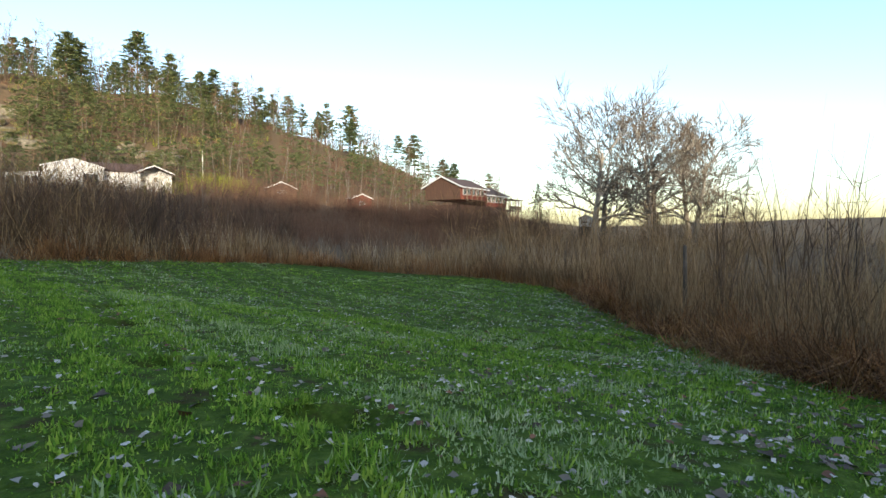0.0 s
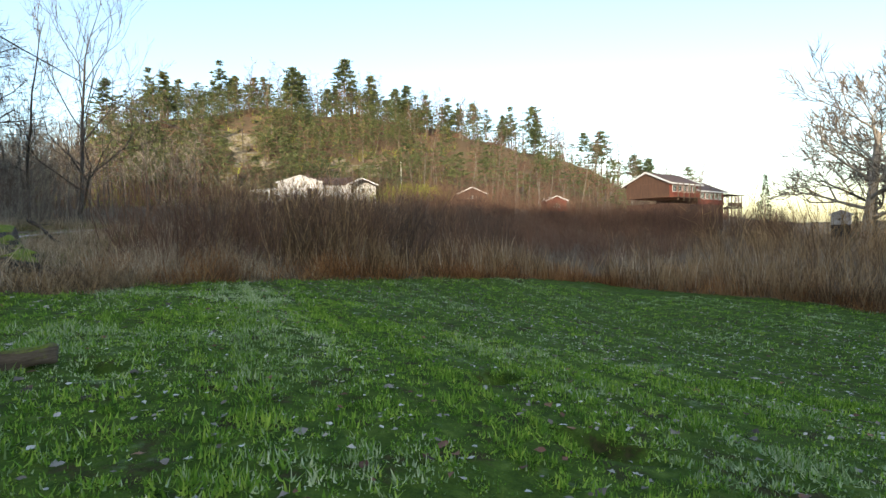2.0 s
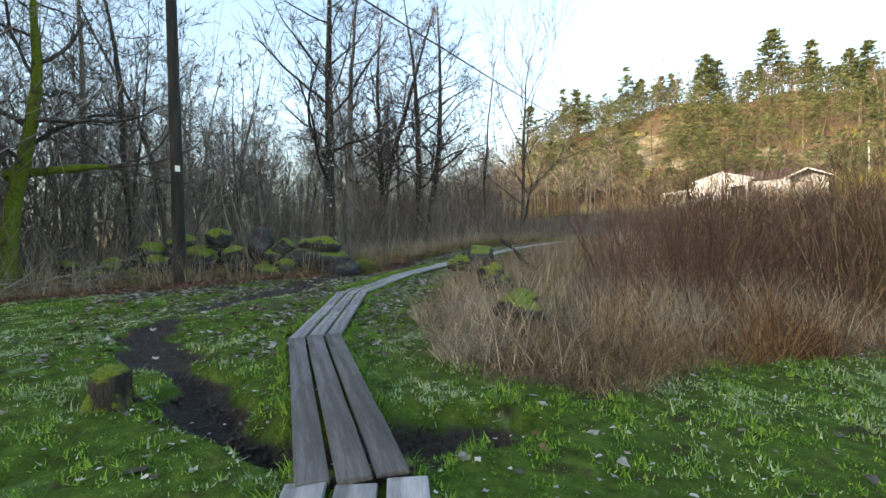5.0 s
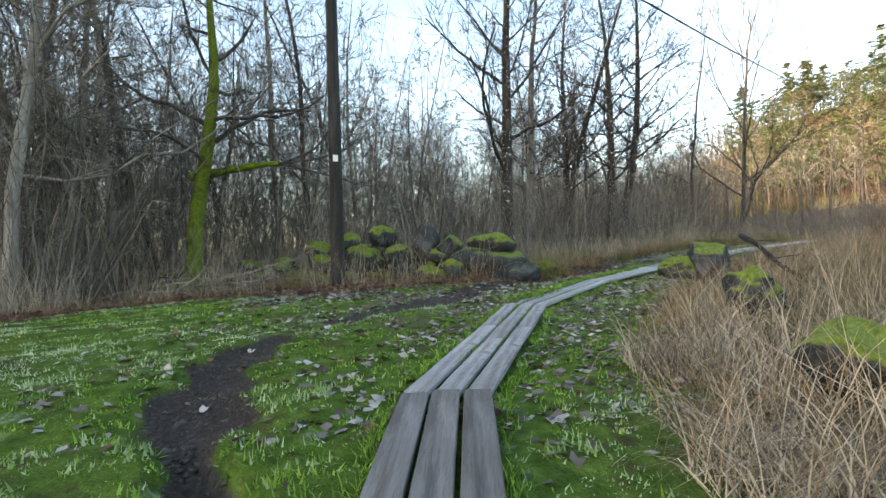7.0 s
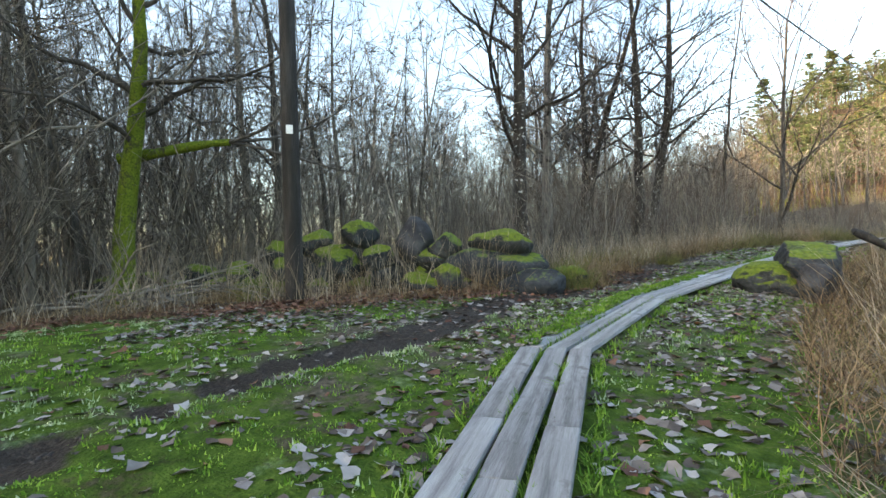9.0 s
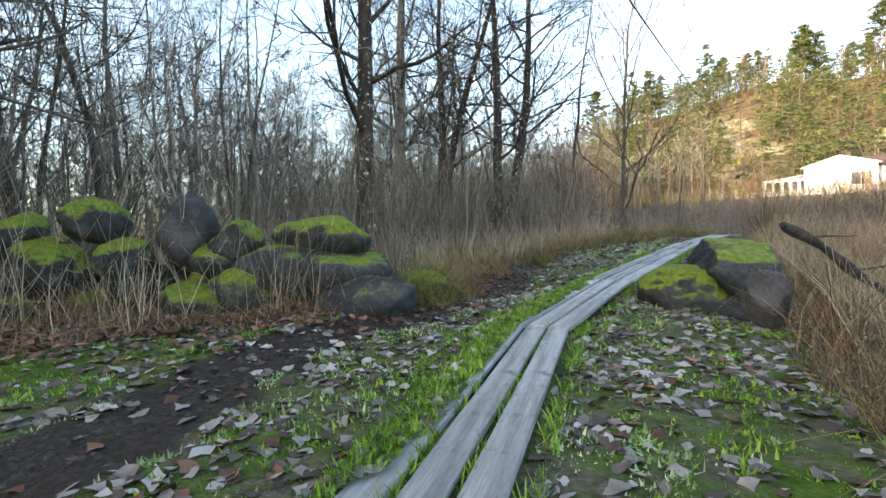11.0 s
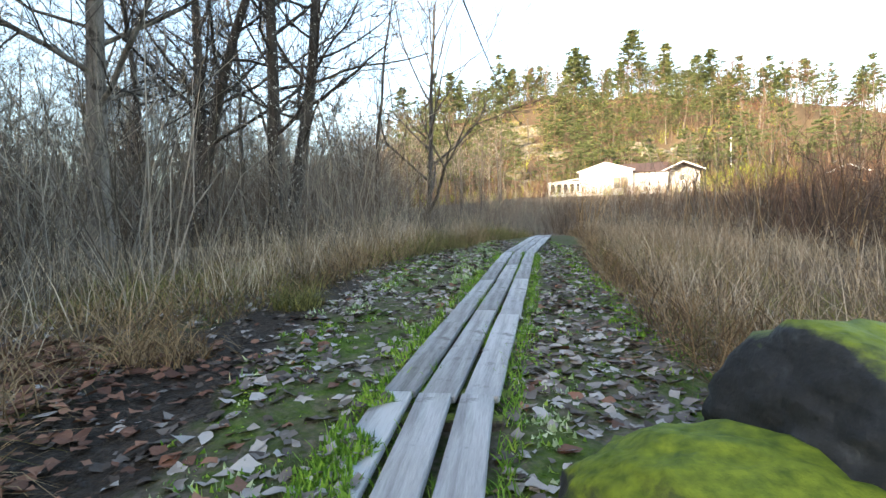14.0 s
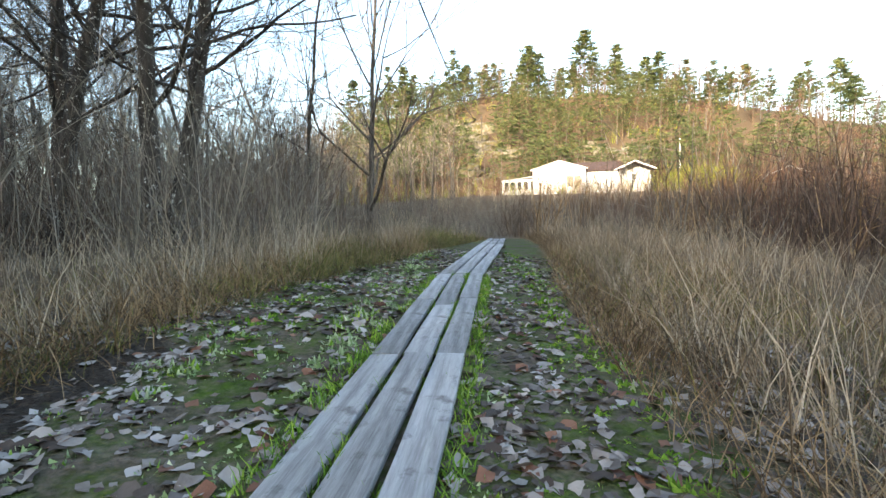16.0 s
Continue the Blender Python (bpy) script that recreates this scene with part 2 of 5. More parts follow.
def land(x, y):
    """The height of the land: slope, foot of the hill, hill, far east ridge, and an unseen southern ridge added for
    shade.
    """
    x, y = np.asarray(x, float), np.asarray(y, float)
    az, r = bearing(x, y)
    hill = np.interp(az, [-40, -22, -10, 0, 10, 20, 28, 36, 46, 54, 60, 68, 80], [0, 1, 7, 22, 35, 45, 50, 52, 48, 36, 21, 6, 0])
    foot = np.interp(az, [-60, -25, -5, 8, 25, 42, 60, 80], [0, 0.5, 3.5, 5.0, 6.2, 6.4, 4.5, 0])
    z = slope(x, y) + foot * ramp(66, 108, r) + (hill - foot * 0.6) * ramp(118, 236, r) * (hill > foot * 0.6)
    rough = np.sin(x * 0.11 + 1.3) * np.cos(y * 0.093) + 0.6 * np.sin(x * 0.23 - y * 0.19)
    z = z + rough * np.clip(hill / 16, 0, 2.2) * ramp(110, 160, r)
    # unseen ridge behind the walk, added to keep low sun off the near ground
    shade_ridge = np.interp(np.abs(az), [134, 150, 180], [0, 1, 1]) * ramp(90, 210, r) * 52
    east = np.interp(az, [-100, -62, -36, -24, -12], [10, 26, 17, 8, 0]) * ramp(500, 1000, r)
    return z + shade_ridge + east


def along(points, x, y):
    """The distance to a line of points, and how far along it (in metres)."""
    best, run, length = np.full(np.shape(x), 1e9), np.zeros(np.shape(x)), 0.0
    for (ax, ay), (bx, by) in zip(points, points[1:]):
        ux, uy = bx - ax, by - ay
        n = math.hypot(ux, uy)
        k = np.clip(((x - ax) * ux + (y - ay) * uy) / (n * n), 0, 1)
        d = np.hypot(x - ax - k * ux, y - ay - k * uy)
        run = np.where(d < best, length + k * n, run)
        best = np.minimum(best, d)
        length += n
    return best, run


def inside(poly, x, y):
    hit = np.zeros(np.shape(x), bool)
    for (ax, ay), (bx, by) in zip(poly, poly[1:] + poly[:1]):
        cross = ((ay > y) != (by > y)) & (x < (bx - ax) * (y - ay) / (by - ay + 1e-12) + ax)
        hit ^= cross
    return hit


BOARDS = [(-8.0, 4.17), (-10.45, 5.40), (-13.6, 6.72), (-17.62, 7.42), (-21.92, 9.33), (-24.71, 11.69), (-27.0, 14.5), (-29.6, 18.2), (-32.2, 21.8), (-35.8, 27.5), (-40.0, 33.6)]
MUD = [(-14.2, 8.2), (-14.3, 7.4), (-14.6, 6.5), (-15.2, 6.1), (-15.9, 5.95), (-16.7, 5.85), (-17.4, 5.72), (-18.1, 5.4), (-19.4, 5.38), (-20.5, 5.55), (-21.9, 6.7), (-23.3, 7.9), (-24.5, 8.7), (-25.6, 9.8), (-26.5, 11.3), (-27.4, 12.5), (-29.0, 13.6), (-30.2, 15.1), (-31.5, 16.8)]
OPEN = [(5.0, -8), (5.0, 5), (5.2, 10), (5.2, 21), (2, 26), (-6, 30), (-9.8, 25.5), (-12, 22), (-14.2, 18), (-15.0, 12), (-14.6, 9.6), (-15.4, 8.8), (-17, 9.2), (-19.5, 10.3),
        (-22.5, 12.9), (-24.5, 15.4), (-26.3, 16.9), (-29.3, 20.8), (-33, 26.5), (-40, 36.5), (-41.5, 34.5), (-34.5, 22), (-33, 18.6), (-31.3, 15.9), (-29.9, 13.4), (-28.8, 12.6),
        (-27.5, 11.6), (-26.6, 9.5), (-26.2, 6.5), (-26.5, 4.5), (-25.8, 1), (-23.7, 0), (-20, -6), (-10, -10)]
EDGE = OPEN + OPEN[:1]
BARE = [(-2.6, 5.05, 0.34), (-2.25, 4.85, 0.25), (-4.9, 7.4, 0.25), (-0.9, 3.6, 0.35), (-6.2, 9.1, 0.3), (-9.5, 6.7, 0.3)]


def mudness(x, y):
    d, s = along(MUD, x, y)
    half = np.interp(s, [0, 1, 3, 4.2, 5.2, 6, 7, 8.2, 10, 12, 16, 20, 30], [0.36, 0.36, 0.3, 0.22, 0.4, 0.42, 0.26, 0.24, 0.34, 0.5, 0.6, 0.55, 0.4])
    wob = 0.12 * np.sin(x * 3.1 + y * 1.7) + 0.08 * np.sin(x * 7.3 - y * 5.1)
    m = np.clip(1.35 - (d + wob) / half, 0, 1)
    for bx, by, br in BARE:
        m = np.maximum(m, np.clip(1.2 - (np.hypot(x - bx, (y - by) * 1.3) + wob) / br, 0, 0.8))
    return m, s


def ground_z(x, y):
    x, y = np.asarray(x, float), np.asarray(y, float)
    m, s = mudness(x, y)
    near = 1 - ramp(25, 40, np.hypot(x - CX, y - CY))
    lumps = 0.025 * np.sin(x * 2.3 + 0.7 * y) * np.cos(y * 1.9 - 0.4 * x) + 0.014 * np.sin(x * 5.3 + y * 4.1)
    return land(x, y) + near * (lumps - m * np.interp(s, [0, 2, 3, 4.4, 6, 9, 30], [0.36, 0.40, 0.34, 0.16, 0.10, 0.08, 0.05]))


def mesh_of(name, v, faces, material, smooth=False):
    """A mesh from arrays: v (n, 3); faces: one array (m, 3) or (m, 4), or a list of such."""
    me = bpy.data.meshes.new(name)
    faces = [f for f in (faces if isinstance(faces, list) else [faces]) if len(f)]
    loops = np.concatenate([f.ravel() for f in faces]).astype(np.int32)
    sizes = np.concatenate([np.full(len(f), f.shape[1]) for f in faces])
    starts = np.r_[0, np.cumsum(sizes)[:-1]].astype(np.int32)
    me.vertices.add(len(v))
    me.vertices.foreach_set("co", np.asarray(v, np.float32).ravel())
    me.loops.add(len(loops))
    me.loops.foreach_set("vertex_index", loops)
    me.polygons.add(len(sizes))
    me.polygons.foreach_set("loop_start", starts)
    if smooth:
        me.polygons.foreach_set("use_smooth", np.ones(len(sizes), bool))
    for m in material if isinstance(material, list) else [material]:
        me.materials.append(m)
    me.update(calc_edges=True)
    me.validate()
    return me


def part(name, me, parent, label=""):
    ob = new(name, me)
    ob.parent = parent
    return tagged(ob, label)


def thing(name, label, category, at=(0, 0, 0), turn=0.0, group="", kind=""):
    ob = new(name)
    ob.empty_display_size = 0.2
    ob.matrix_basis = pose(*at, 0, 0, turn)
    return tagged(ob, label, category, group, kind)


# one sheet of ground from the path to the horizon
radii = np.r_[np.arange(0.3, 32, 0.3), np.geomspace(32.3, 1900, 80)]
turns = np.linspace(0, 2 * np.pi, 441)[:-1]
gx = CX + np.outer(radii, np.cos(turns))
gy = CY + np.outer(radii, np.sin(turns))
gv = np.stack([gx, gy, ground_z(gx, gy)], -1).reshape(-1, 3)
nt = len(turns)
ii, jj = np.meshgrid(np.arange(len(radii) - 1), np.arange(nt), indexing="ij")
jn = (jj + 1) % nt
gf = np.stack([ii * nt + jj, (ii + 1) * nt + jj, (ii + 1) * nt + jn, ii * nt + jn], -1).reshape(-1, 4)
gv = np.vstack([gv, [[CX, CY, ground_z(CX, CY)]]])
cap = np.stack([np.arange(nt), (np.arange(nt) + 1) % nt, np.full(nt, len(gv) - 1)], -1)
gme = mesh_of("ground", gv, [gf, cap], M_GROUND, smooth=True)
opened = inside(OPEN, gv[:, 0], gv[:, 1])
edge_d, _ = along(EDGE, gv[:, 0], gv[:, 1])
board_d, board_s = along(BOARDS, gv[:, 0], gv[:, 1])
wild = np.where(opened, 0.5 - edge_d * 0.5, 0.5 + edge_d * 0.6)
litter = np.clip(np.interp(gv[:, 0], [-30, -22, -19, -14], [0.55, 0.5, 0.24, 0.05]), 0, 1) - np.clip((board_d - 3.0) * 0.15, 0, 1)
for key, val in (("wild", np.clip(wild, 0, 1)), ("litter", np.clip(litter, 0, 1)), ("mud", mudness(gv[:, 0], gv[:, 1])[0])):
    gme.attributes.new(key, "FLOAT", "POINT").data.foreach_set("value", val.astype(np.float32))
tagged(new("ground", gme), "damp grassy ground rising from a marsh to a wooded hill", "ground", kind="structure")


# ---------- growing things ----------
def blades(rng, p, height, width, lean=0.35, segs=3, droop=0.5, taper=0.15):
    """Upright strips at the places p (n, 3); returns vertices and faces."""
    n = len(p)
    yaw, way = rng.uniform(0, 2 * np.pi, n), rng.uniform(0, 2 * np.pi, n)
    tilt = np.abs(rng.normal(0, lean, n))
    side = np.stack([np.cos(yaw), np.sin(yaw), np.zeros(n)], -1)
    out = np.stack([np.cos(way), np.sin(way), np.zeros(n)], -1)
    bend = droop * rng.uniform(0.2, 1.0, n)
    rows = []
    for k in range(segs + 1):
        u = k / segs
        a = tilt + bend * u
        c = p + (out * (np.sin(a) * u * height)[:, None]) + np.stack([np.zeros(n), np.zeros(n), np.cos(a) * u * height], -1)
        w = (width * (1 - (1 - taper) * u))[:, None] * 0.5
        rows += [c - side * w, c + side * w]
    v = np.stack(rows, 1).reshape(-1, 3)
    base = np.arange(n)[:, None, None] * (2 * (segs + 1))
    q = np.array([[2 * k, 2 * k + 1, 2 * k + 3, 2 * k + 2] for k in range(segs)])[None]
    return v, (base + q).reshape(-1, 4)


def scatter(rng, n, box, keep):
    """About n places in a box (x0, y0, x1, y1), thinned by keep(x, y) in 0..1, on the ground."""
    x, y = rng.uniform(box[0], box[2], n), rng.uniform(box[1], box[3], n)
    k = rng.uniform(0, 1, n) < keep(x, y)
    x, y = x[k], y[k]
    return np.stack([x, y, ground_z(x, y) - 0.01], -1)


def stuff(name, v, f, material, label, category):
    return tagged(new(name, mesh_of(name, v, f, material)), label, category, kind="stuff")


def clumped(x, y, size, seed=0.0):
    """A patchy mask, 0..1."""
    a = np.sin(x / size * 2.1 + seed) * np.cos(y / size * 1.7 - seed * 1.3) + 0.6 * np.sin((x + y) / size * 3.7 + seed * 2) + 0.4 * np.cos((x * 0.6 - y) / size * 6.1 + seed)
    return np.clip(0.5 + 0.4 * a, 0, 1)


def spikes(rng, p, height, width, lean):
    """Short pointed blades, one triangle each."""
    n = len(p)
    yaw, way = rng.uniform(0, 2 * np.pi, n), rng.uniform(0, 2 * np.pi, n)
    side = np.stack([np.cos(yaw), np.sin(yaw), np.zeros(n)], -1) * (width * 0.5)[:, None]
    a = np.clip(np.abs(rng.normal(0, lean, n)), 0, 1.35)
    tip = p + np.stack([np.cos(way) * np.sin(a) * height, np.sin(way) * np.sin(a) * height, np.cos(a) * height], -1)
    v = np.stack([p - side, p + side, tip], 1).reshape(-1, 3)
    return v, np.arange(3 * n).reshape(-1, 3)


class Tubes:
    """Gathers branches: tubes of few sides for wood, flat strips for twigs."""

    def __init__(self):
        self.v, self.q, self.n = [], [], 0

    def tube(self, pts, rad, sides):
        pts, rad = np.asarray(pts, float), np.asarray(rad, float)
        d = np.gradient(pts, axis=0)
        d /= np.linalg.norm(d, axis=1)[:, None] + 1e-9
        ref = np.where(np.abs(d[:, 2:3]) > 0.9, [[1.0, 0, 0]], [[0, 0, 1.0]])
        a = np.cross(d, ref)
        a /= np.linalg.norm(a, axis=1)[:, None] + 1e-9
        b = np.cross(d, a)
        ang = np.arange(sides) * 2 * np.pi / sides
        ring = pts[:, None] + rad[:, None, None] * (a[:, None] * np.cos(ang)[None, :, None] + b[:, None] * np.sin(ang)[None, :, None])
        m = len(pts)
        i, j = np.meshgrid(np.arange(m - 1), np.arange(sides), indexing="ij")
        k = (j + 1) % sides
        self.q.append((np.stack([i * sides + j, i * sides + k, (i + 1) * sides + k, (i + 1) * sides + j], -1).reshape(-1, 4)) + self.n)
        self.v.append(ring.reshape(-1, 3))
        self.n += m * sides

    def strip(self, pts, width, side):
        pts = np.asarray(pts, float)
        m = len(pts)
        w = np.linspace(width, width * 0.35, m)[:, None] * 0.5
        self.v.append(np.stack([pts - side * w, pts + side * w], 1).reshape(-1, 3))
        i = np.arange(m - 1)[:, None]
        self.q.append(np.concatenate([2 * i, 2 * i + 1, 2 * i + 3, 2 * i + 2], 1) + self.n)
        self.n += 2 * m

    def mesh(self, name, material, smooth=True):
        return mesh_of(name, np.vstack(self.v), np.vstack(self.q), material, smooth)


def unit(v):
    return v / (np.linalg.norm(v) + 1e-9)


def grow(rng, start, way, length, radius, bend, up, n):
    """The points and radii of one crooked limb."""
    pts, d = [np.array(start, float)], unit(np.array(way, float))
    for _ in range(n):
        d = unit(d + rng.normal(0, bend, 3) + np.array([0, 0, up]))
        pts.append(pts[-1] + d * length / n)
    return np.array(pts), np.linspace(radius, radius * 0.35, n + 1)


def bare_tree(seed, height, radius, limbs=14, first=0.3, spread=0.9, up=0.10, stems=1, twigs=6, subs=7, reach=0.42, crook=0.07, lean=(0, 0), fine_w=0.0, min_r=0.008, lite=False, slim=1.0):
    """Two Tubes of a leafless tree standing at the origin: wood and twigs."""
    rng = np.random.default_rng(seed)
    wood, fine = Tubes(), Tubes()
    for s in range(stems):
        a = rng.uniform(0, 6.28)
        off = np.array([np.cos(a), np.sin(a), 0]) * radius * 1.6 * (stems > 1)
        way = np.array([lean[0], lean[1], 1.0]) + off * 0.25 / max(radius, 0.05) * (stems > 1) * 0.4
        pts, rad = grow(rng, off + [0, 0, -0.15], way, height, radius, crook * 0.6, 0.03, 12)
        rad = radius * (1 - np.linspace(0, 1, 13) ** 1.2 * 0.88)
        rad[0] *= 1.35
        wood.tube(pts[::3] if lite else pts, rad[::3] if lite else rad, 4 if lite else 9)
        for i in range(limbs):
            u = first + (1 - first) * (i + rng.uniform(0, 0.9)) / limbs
            k = min(int(u * 12), 11)
            f = u * 12 - k
            p0 = pts[k] * (1 - f) + pts[k + 1] * f
            a = i * 2.4 + rng.uniform(-0.5, 0.5)
            out = np.array([np.cos(a), np.sin(a), 0]) * spread + np.array([0, 0, rng.uniform(0.15, 0.75)])
            ln = height * reach * (1.08 - u) ** 0.6 * rng.uniform(0.6, 1.1)
            lp, lr = grow(rng, p0, out, ln, rad[k] * rng.uniform(0.3, 0.5) * slim, crook * 2.2, up, 7)
            if lite:
                fine.strip(lp[::3], max(lr[0], min_r * 1.5), unit(rng.normal(0, 1, 3)))
            else:
                wood.tube(lp, lr, 4)
            for j in range(subs):
                w = rng.uniform(0.2, 1.0)
                q = min(int(w * 7), 6)
                d = unit(lp[q + 1] - lp[q])
                sd = unit(rng.normal(0, 1, 3))
                sp, sr = grow(rng, lp[q], d + sd * 0.9, ln * rng.uniform(0.25, 0.5), max(lr[q] * 0.45, min_r), crook * 3, up, 4)
                if lite:
                    fine.strip(sp[::2], min_r * 1.6, unit(rng.normal(0, 1, 3)))
                else:
                    fine.tube(sp[::2], sr[::2], 3)
                for _ in range(twigs):
                    z = rng.integers(1, 5)
                    d2 = unit(sp[z] - sp[z - 1])
                    tp, _r = grow(rng, sp[z], d2 + unit(rng.normal(0, 1, 3)) * 0.8, ln * rng.uniform(0.1, 0.24), 0.01, crook * 3, up, 1)
                    fine.strip(tp, fine_w or max(0.010, height * 0.0011), unit(rng.normal(0, 1, 3)))
    return wood, fine


def crown_tree(seed, height, radius, fork=0.25, limbs=8, spread=1.0, up=0.05, depth=5, ratio=0.74, first=0.25, twig=0.05, crook=0.09, split=3):
    """Tubes of a tree whose trunk forks again and again into a wide, even crown: wood, twigs."""
    rng = np.random.default_rng(seed)
    wood, fine = Tubes(), Tubes()
    pts, _ = grow(rng, (0, 0, -0.2), (0, 0, 1), height * 0.62, radius, 0.035, 0.05, 8)
    rad = radius * (1 - np.linspace(0, 1, 9) * 0.6)
    rad[0] *= 1.3
    wood.tube(pts, rad, 9)

    def branch(p, d, length, r, left):
        q, qr = grow(rng, p, d, length, r, crook, up, 4)
        if left > 1:
            wood.tube(q, np.linspace(r, r * 0.62, 5), 5 if left > 2 else 3)
        else:
            fine.strip(q[::2], max(2 * r, twig), unit(rng.normal(0, 1, 3)))
        if left == 0:
            return
        for c in range(split):
            at = 4 if c < 2 else int(rng.integers(2, 4))
            way = unit(q[at] - q[at - 1])
            branch(q[at], way + unit(rng.normal(0, 1, 3)) * rng.uniform(0.45, 0.85), length * ratio * rng.uniform(0.75, 1.1), max(r * 0.55, twig * 0.35), left - 1)

    for i in range(limbs):
        u = fork + (1 - fork) * i / max(1, limbs - 1)
        k = min(int(u * 8), 7)
        p0 = pts[k] + (pts[k + 1] - pts[k]) * (u * 8 - k)
        a = i * 2.4 + rng.uniform(-0.4, 0.4)
        out = np.array([math.cos(a) * spread, math.sin(a) * spread, 0.25 + 0.9 * (u - fork) / (1 - fork)])
        branch(p0, out, height * first * rng.uniform(0.85, 1.1), rad[k] * 0.5, depth)
    return wood, fine


def pine(seed, height, radius, bare=0.35, full=0.2, whorls=11, tufts=4):
    """Tubes of a Scots pine, wood and needles: whorls of level boughs that carry flat tufts."""
    rng = np.random.default_rng(seed)
    wood, green = Tubes(), Tubes()
    pts, rad = grow(rng, (0, 0, -0.2), (0, 0, 1), height, radius, 0.03, 0.05, 9)
    few = 3 if whorls < 8 else 1
    wood.tube(pts[::few], (radius * (1 - np.linspace(0, 1, 10) * 0.85))[::few], 6 if few == 1 else 4)
    for w in range(whorls):
        u = min(bare + (1 - bare) * (w + rng.uniform(0.1, 0.9)) / whorls, 0.995)
        k = min(int(u * 9), 8)
        p0 = pts[k] + (pts[k + 1] - pts[k]) * (u * 9 - k)
        rise = (1.0 - u) / (1.0 - bare)
        for b in range(5):
            if rng.uniform() < 0.16:
                continue
            a = b * 1.256 + w * 0.9 + seed + rng.normal(0, 0.25)
            lop = 0.8 + 0.3 * math.sin(a + w * 1.9 + seed)
            r = height * full * (0.10 + 0.90 * min(rise * 1.5, 1.0) ** 0.85) * lop * rng.uniform(0.65, 1.1)
            out = np.array([math.cos(a), math.sin(a), rng.uniform(-0.22, 0.18)])
            if b % 2 == 0 and few == 1:
                wood.tube([p0, p0 + out * r * 0.5, p0 + out * r * 0.95], [radius * 0.18, radius * 0.1, radius * 0.04], 3)
            for q in range(tufts):
                c0 = p0 + out * r * (0.3 + 0.7 * (q + 1) / tufts)
                for _ in range(4):
                    d = unit(rng.normal(0, 1, 3) * [1, 1, 0.3] + out * 0.7 + [0, 0, 0.12])
                    sz = height * rng.uniform(0.028, 0.055)
                    c = c0 + rng.normal(0, 1, 3) * [1, 1, 0.4] * height * 0.018
                    green.strip([c - d * sz * 0.5, c + d * sz], sz * 0.55, unit(rng.normal(0, 1, 3) * [1, 1, 0.7]))
    return wood, green


def spruce(seed, height, radius):
    rng = np.random.default_rng(seed)
    wood, green = Tubes(), Tubes()
    wood.tube([(0, 0, -0.2), (0, 0, height * 0.5), (0, 0, height)], [radius, radius * 0.6, 0.02], 6)
    for i in range(240):
        u = 0.06 + 0.93 * i / 240
        a, r = rng.uniform(0, 6.28), height * 0.2 * (1.03 - u) * rng.uniform(0.5, 1.1)
        for k in (0.35, 0.65, 1.0):
            c = np.array([np.cos(a) * r * k, np.sin(a) * r * k, u * height - r * k * 0.35])
            s = height * 0.03
            green.strip([c - [0, 0, s * 0.3], c + np.array([np.cos(a), np.sin(a), -0.5]) * s], s * 0.9, unit(rng.normal(0, 1, 3)))
    return wood, green


def plant(name, label, category, tubes, mats, at, turn=0.0, group="", parts=("trunk", "crown")):
    """A tree as a thing with its trunk and crown."""
    ob = thing(name, label, category, at, turn, group)
    for p, tb, m in zip(parts, tubes, mats):
        part(p, tb.mesh(p, m), ob)
    return ob


def merged(templates, places):
    """Copies of Tubes melted together: places of (template, x, y, z, turn, size)."""
    vs, qs, n = [], [], 0
    base = [(np.vstack(t.v), np.vstack(t.q)) for t in templates]
    for k, x, y, z, a, s in places:
        v, q = base[int(k)]
        c, d = math.cos(a), math.sin(a)
        vs.append(np.stack([v[:, 0] * c - v[:, 1] * d, v[:, 0] * d + v[:, 1] * c, v[:, 2]], -1) * s + [x, y, z])
        qs.append(q + n)
        n += len(v)
    return np.vstack(vs), np.vstack(qs)


def shrub(seed, height, stems=14, spread=0.5, twigs=5, width=0.012):
    """A multi-stemmed bush of strips."""
    rng = np.random.default_rng(seed)
    t = Tubes()
    for i in range(stems):
        a = rng.uniform(0, 6.28)
        h = height * rng.uniform(0.55, 1.05)
        p, _ = grow(rng, (0.12 * np.cos(a) * height * spread, 0.12 * np.sin(a) * height * spread, -0.05), (np.cos(a) * spread * rng.uniform(0.2, 1), np.sin(a) * spread * rng.uniform(0.2, 1), 1), h, 0.01, 0.11, 0.02, 3)
        t.strip(p, width * height * 0.5, unit(rng.normal(0, 1, 3) * [1, 1, 0.1]))
        for _ in range(twigs):
            k = rng.integers(1, 4)
            q, _ = grow(rng, p[k], unit(p[k] - p[k - 1]) + rng.normal(0, 0.55, 3), h * rng.uniform(0.15, 0.4), 0.01, 0.12, 0.08, 1)
            t.strip(q, width * height * 0.3, unit(rng.normal(0, 1, 3)))
    return t


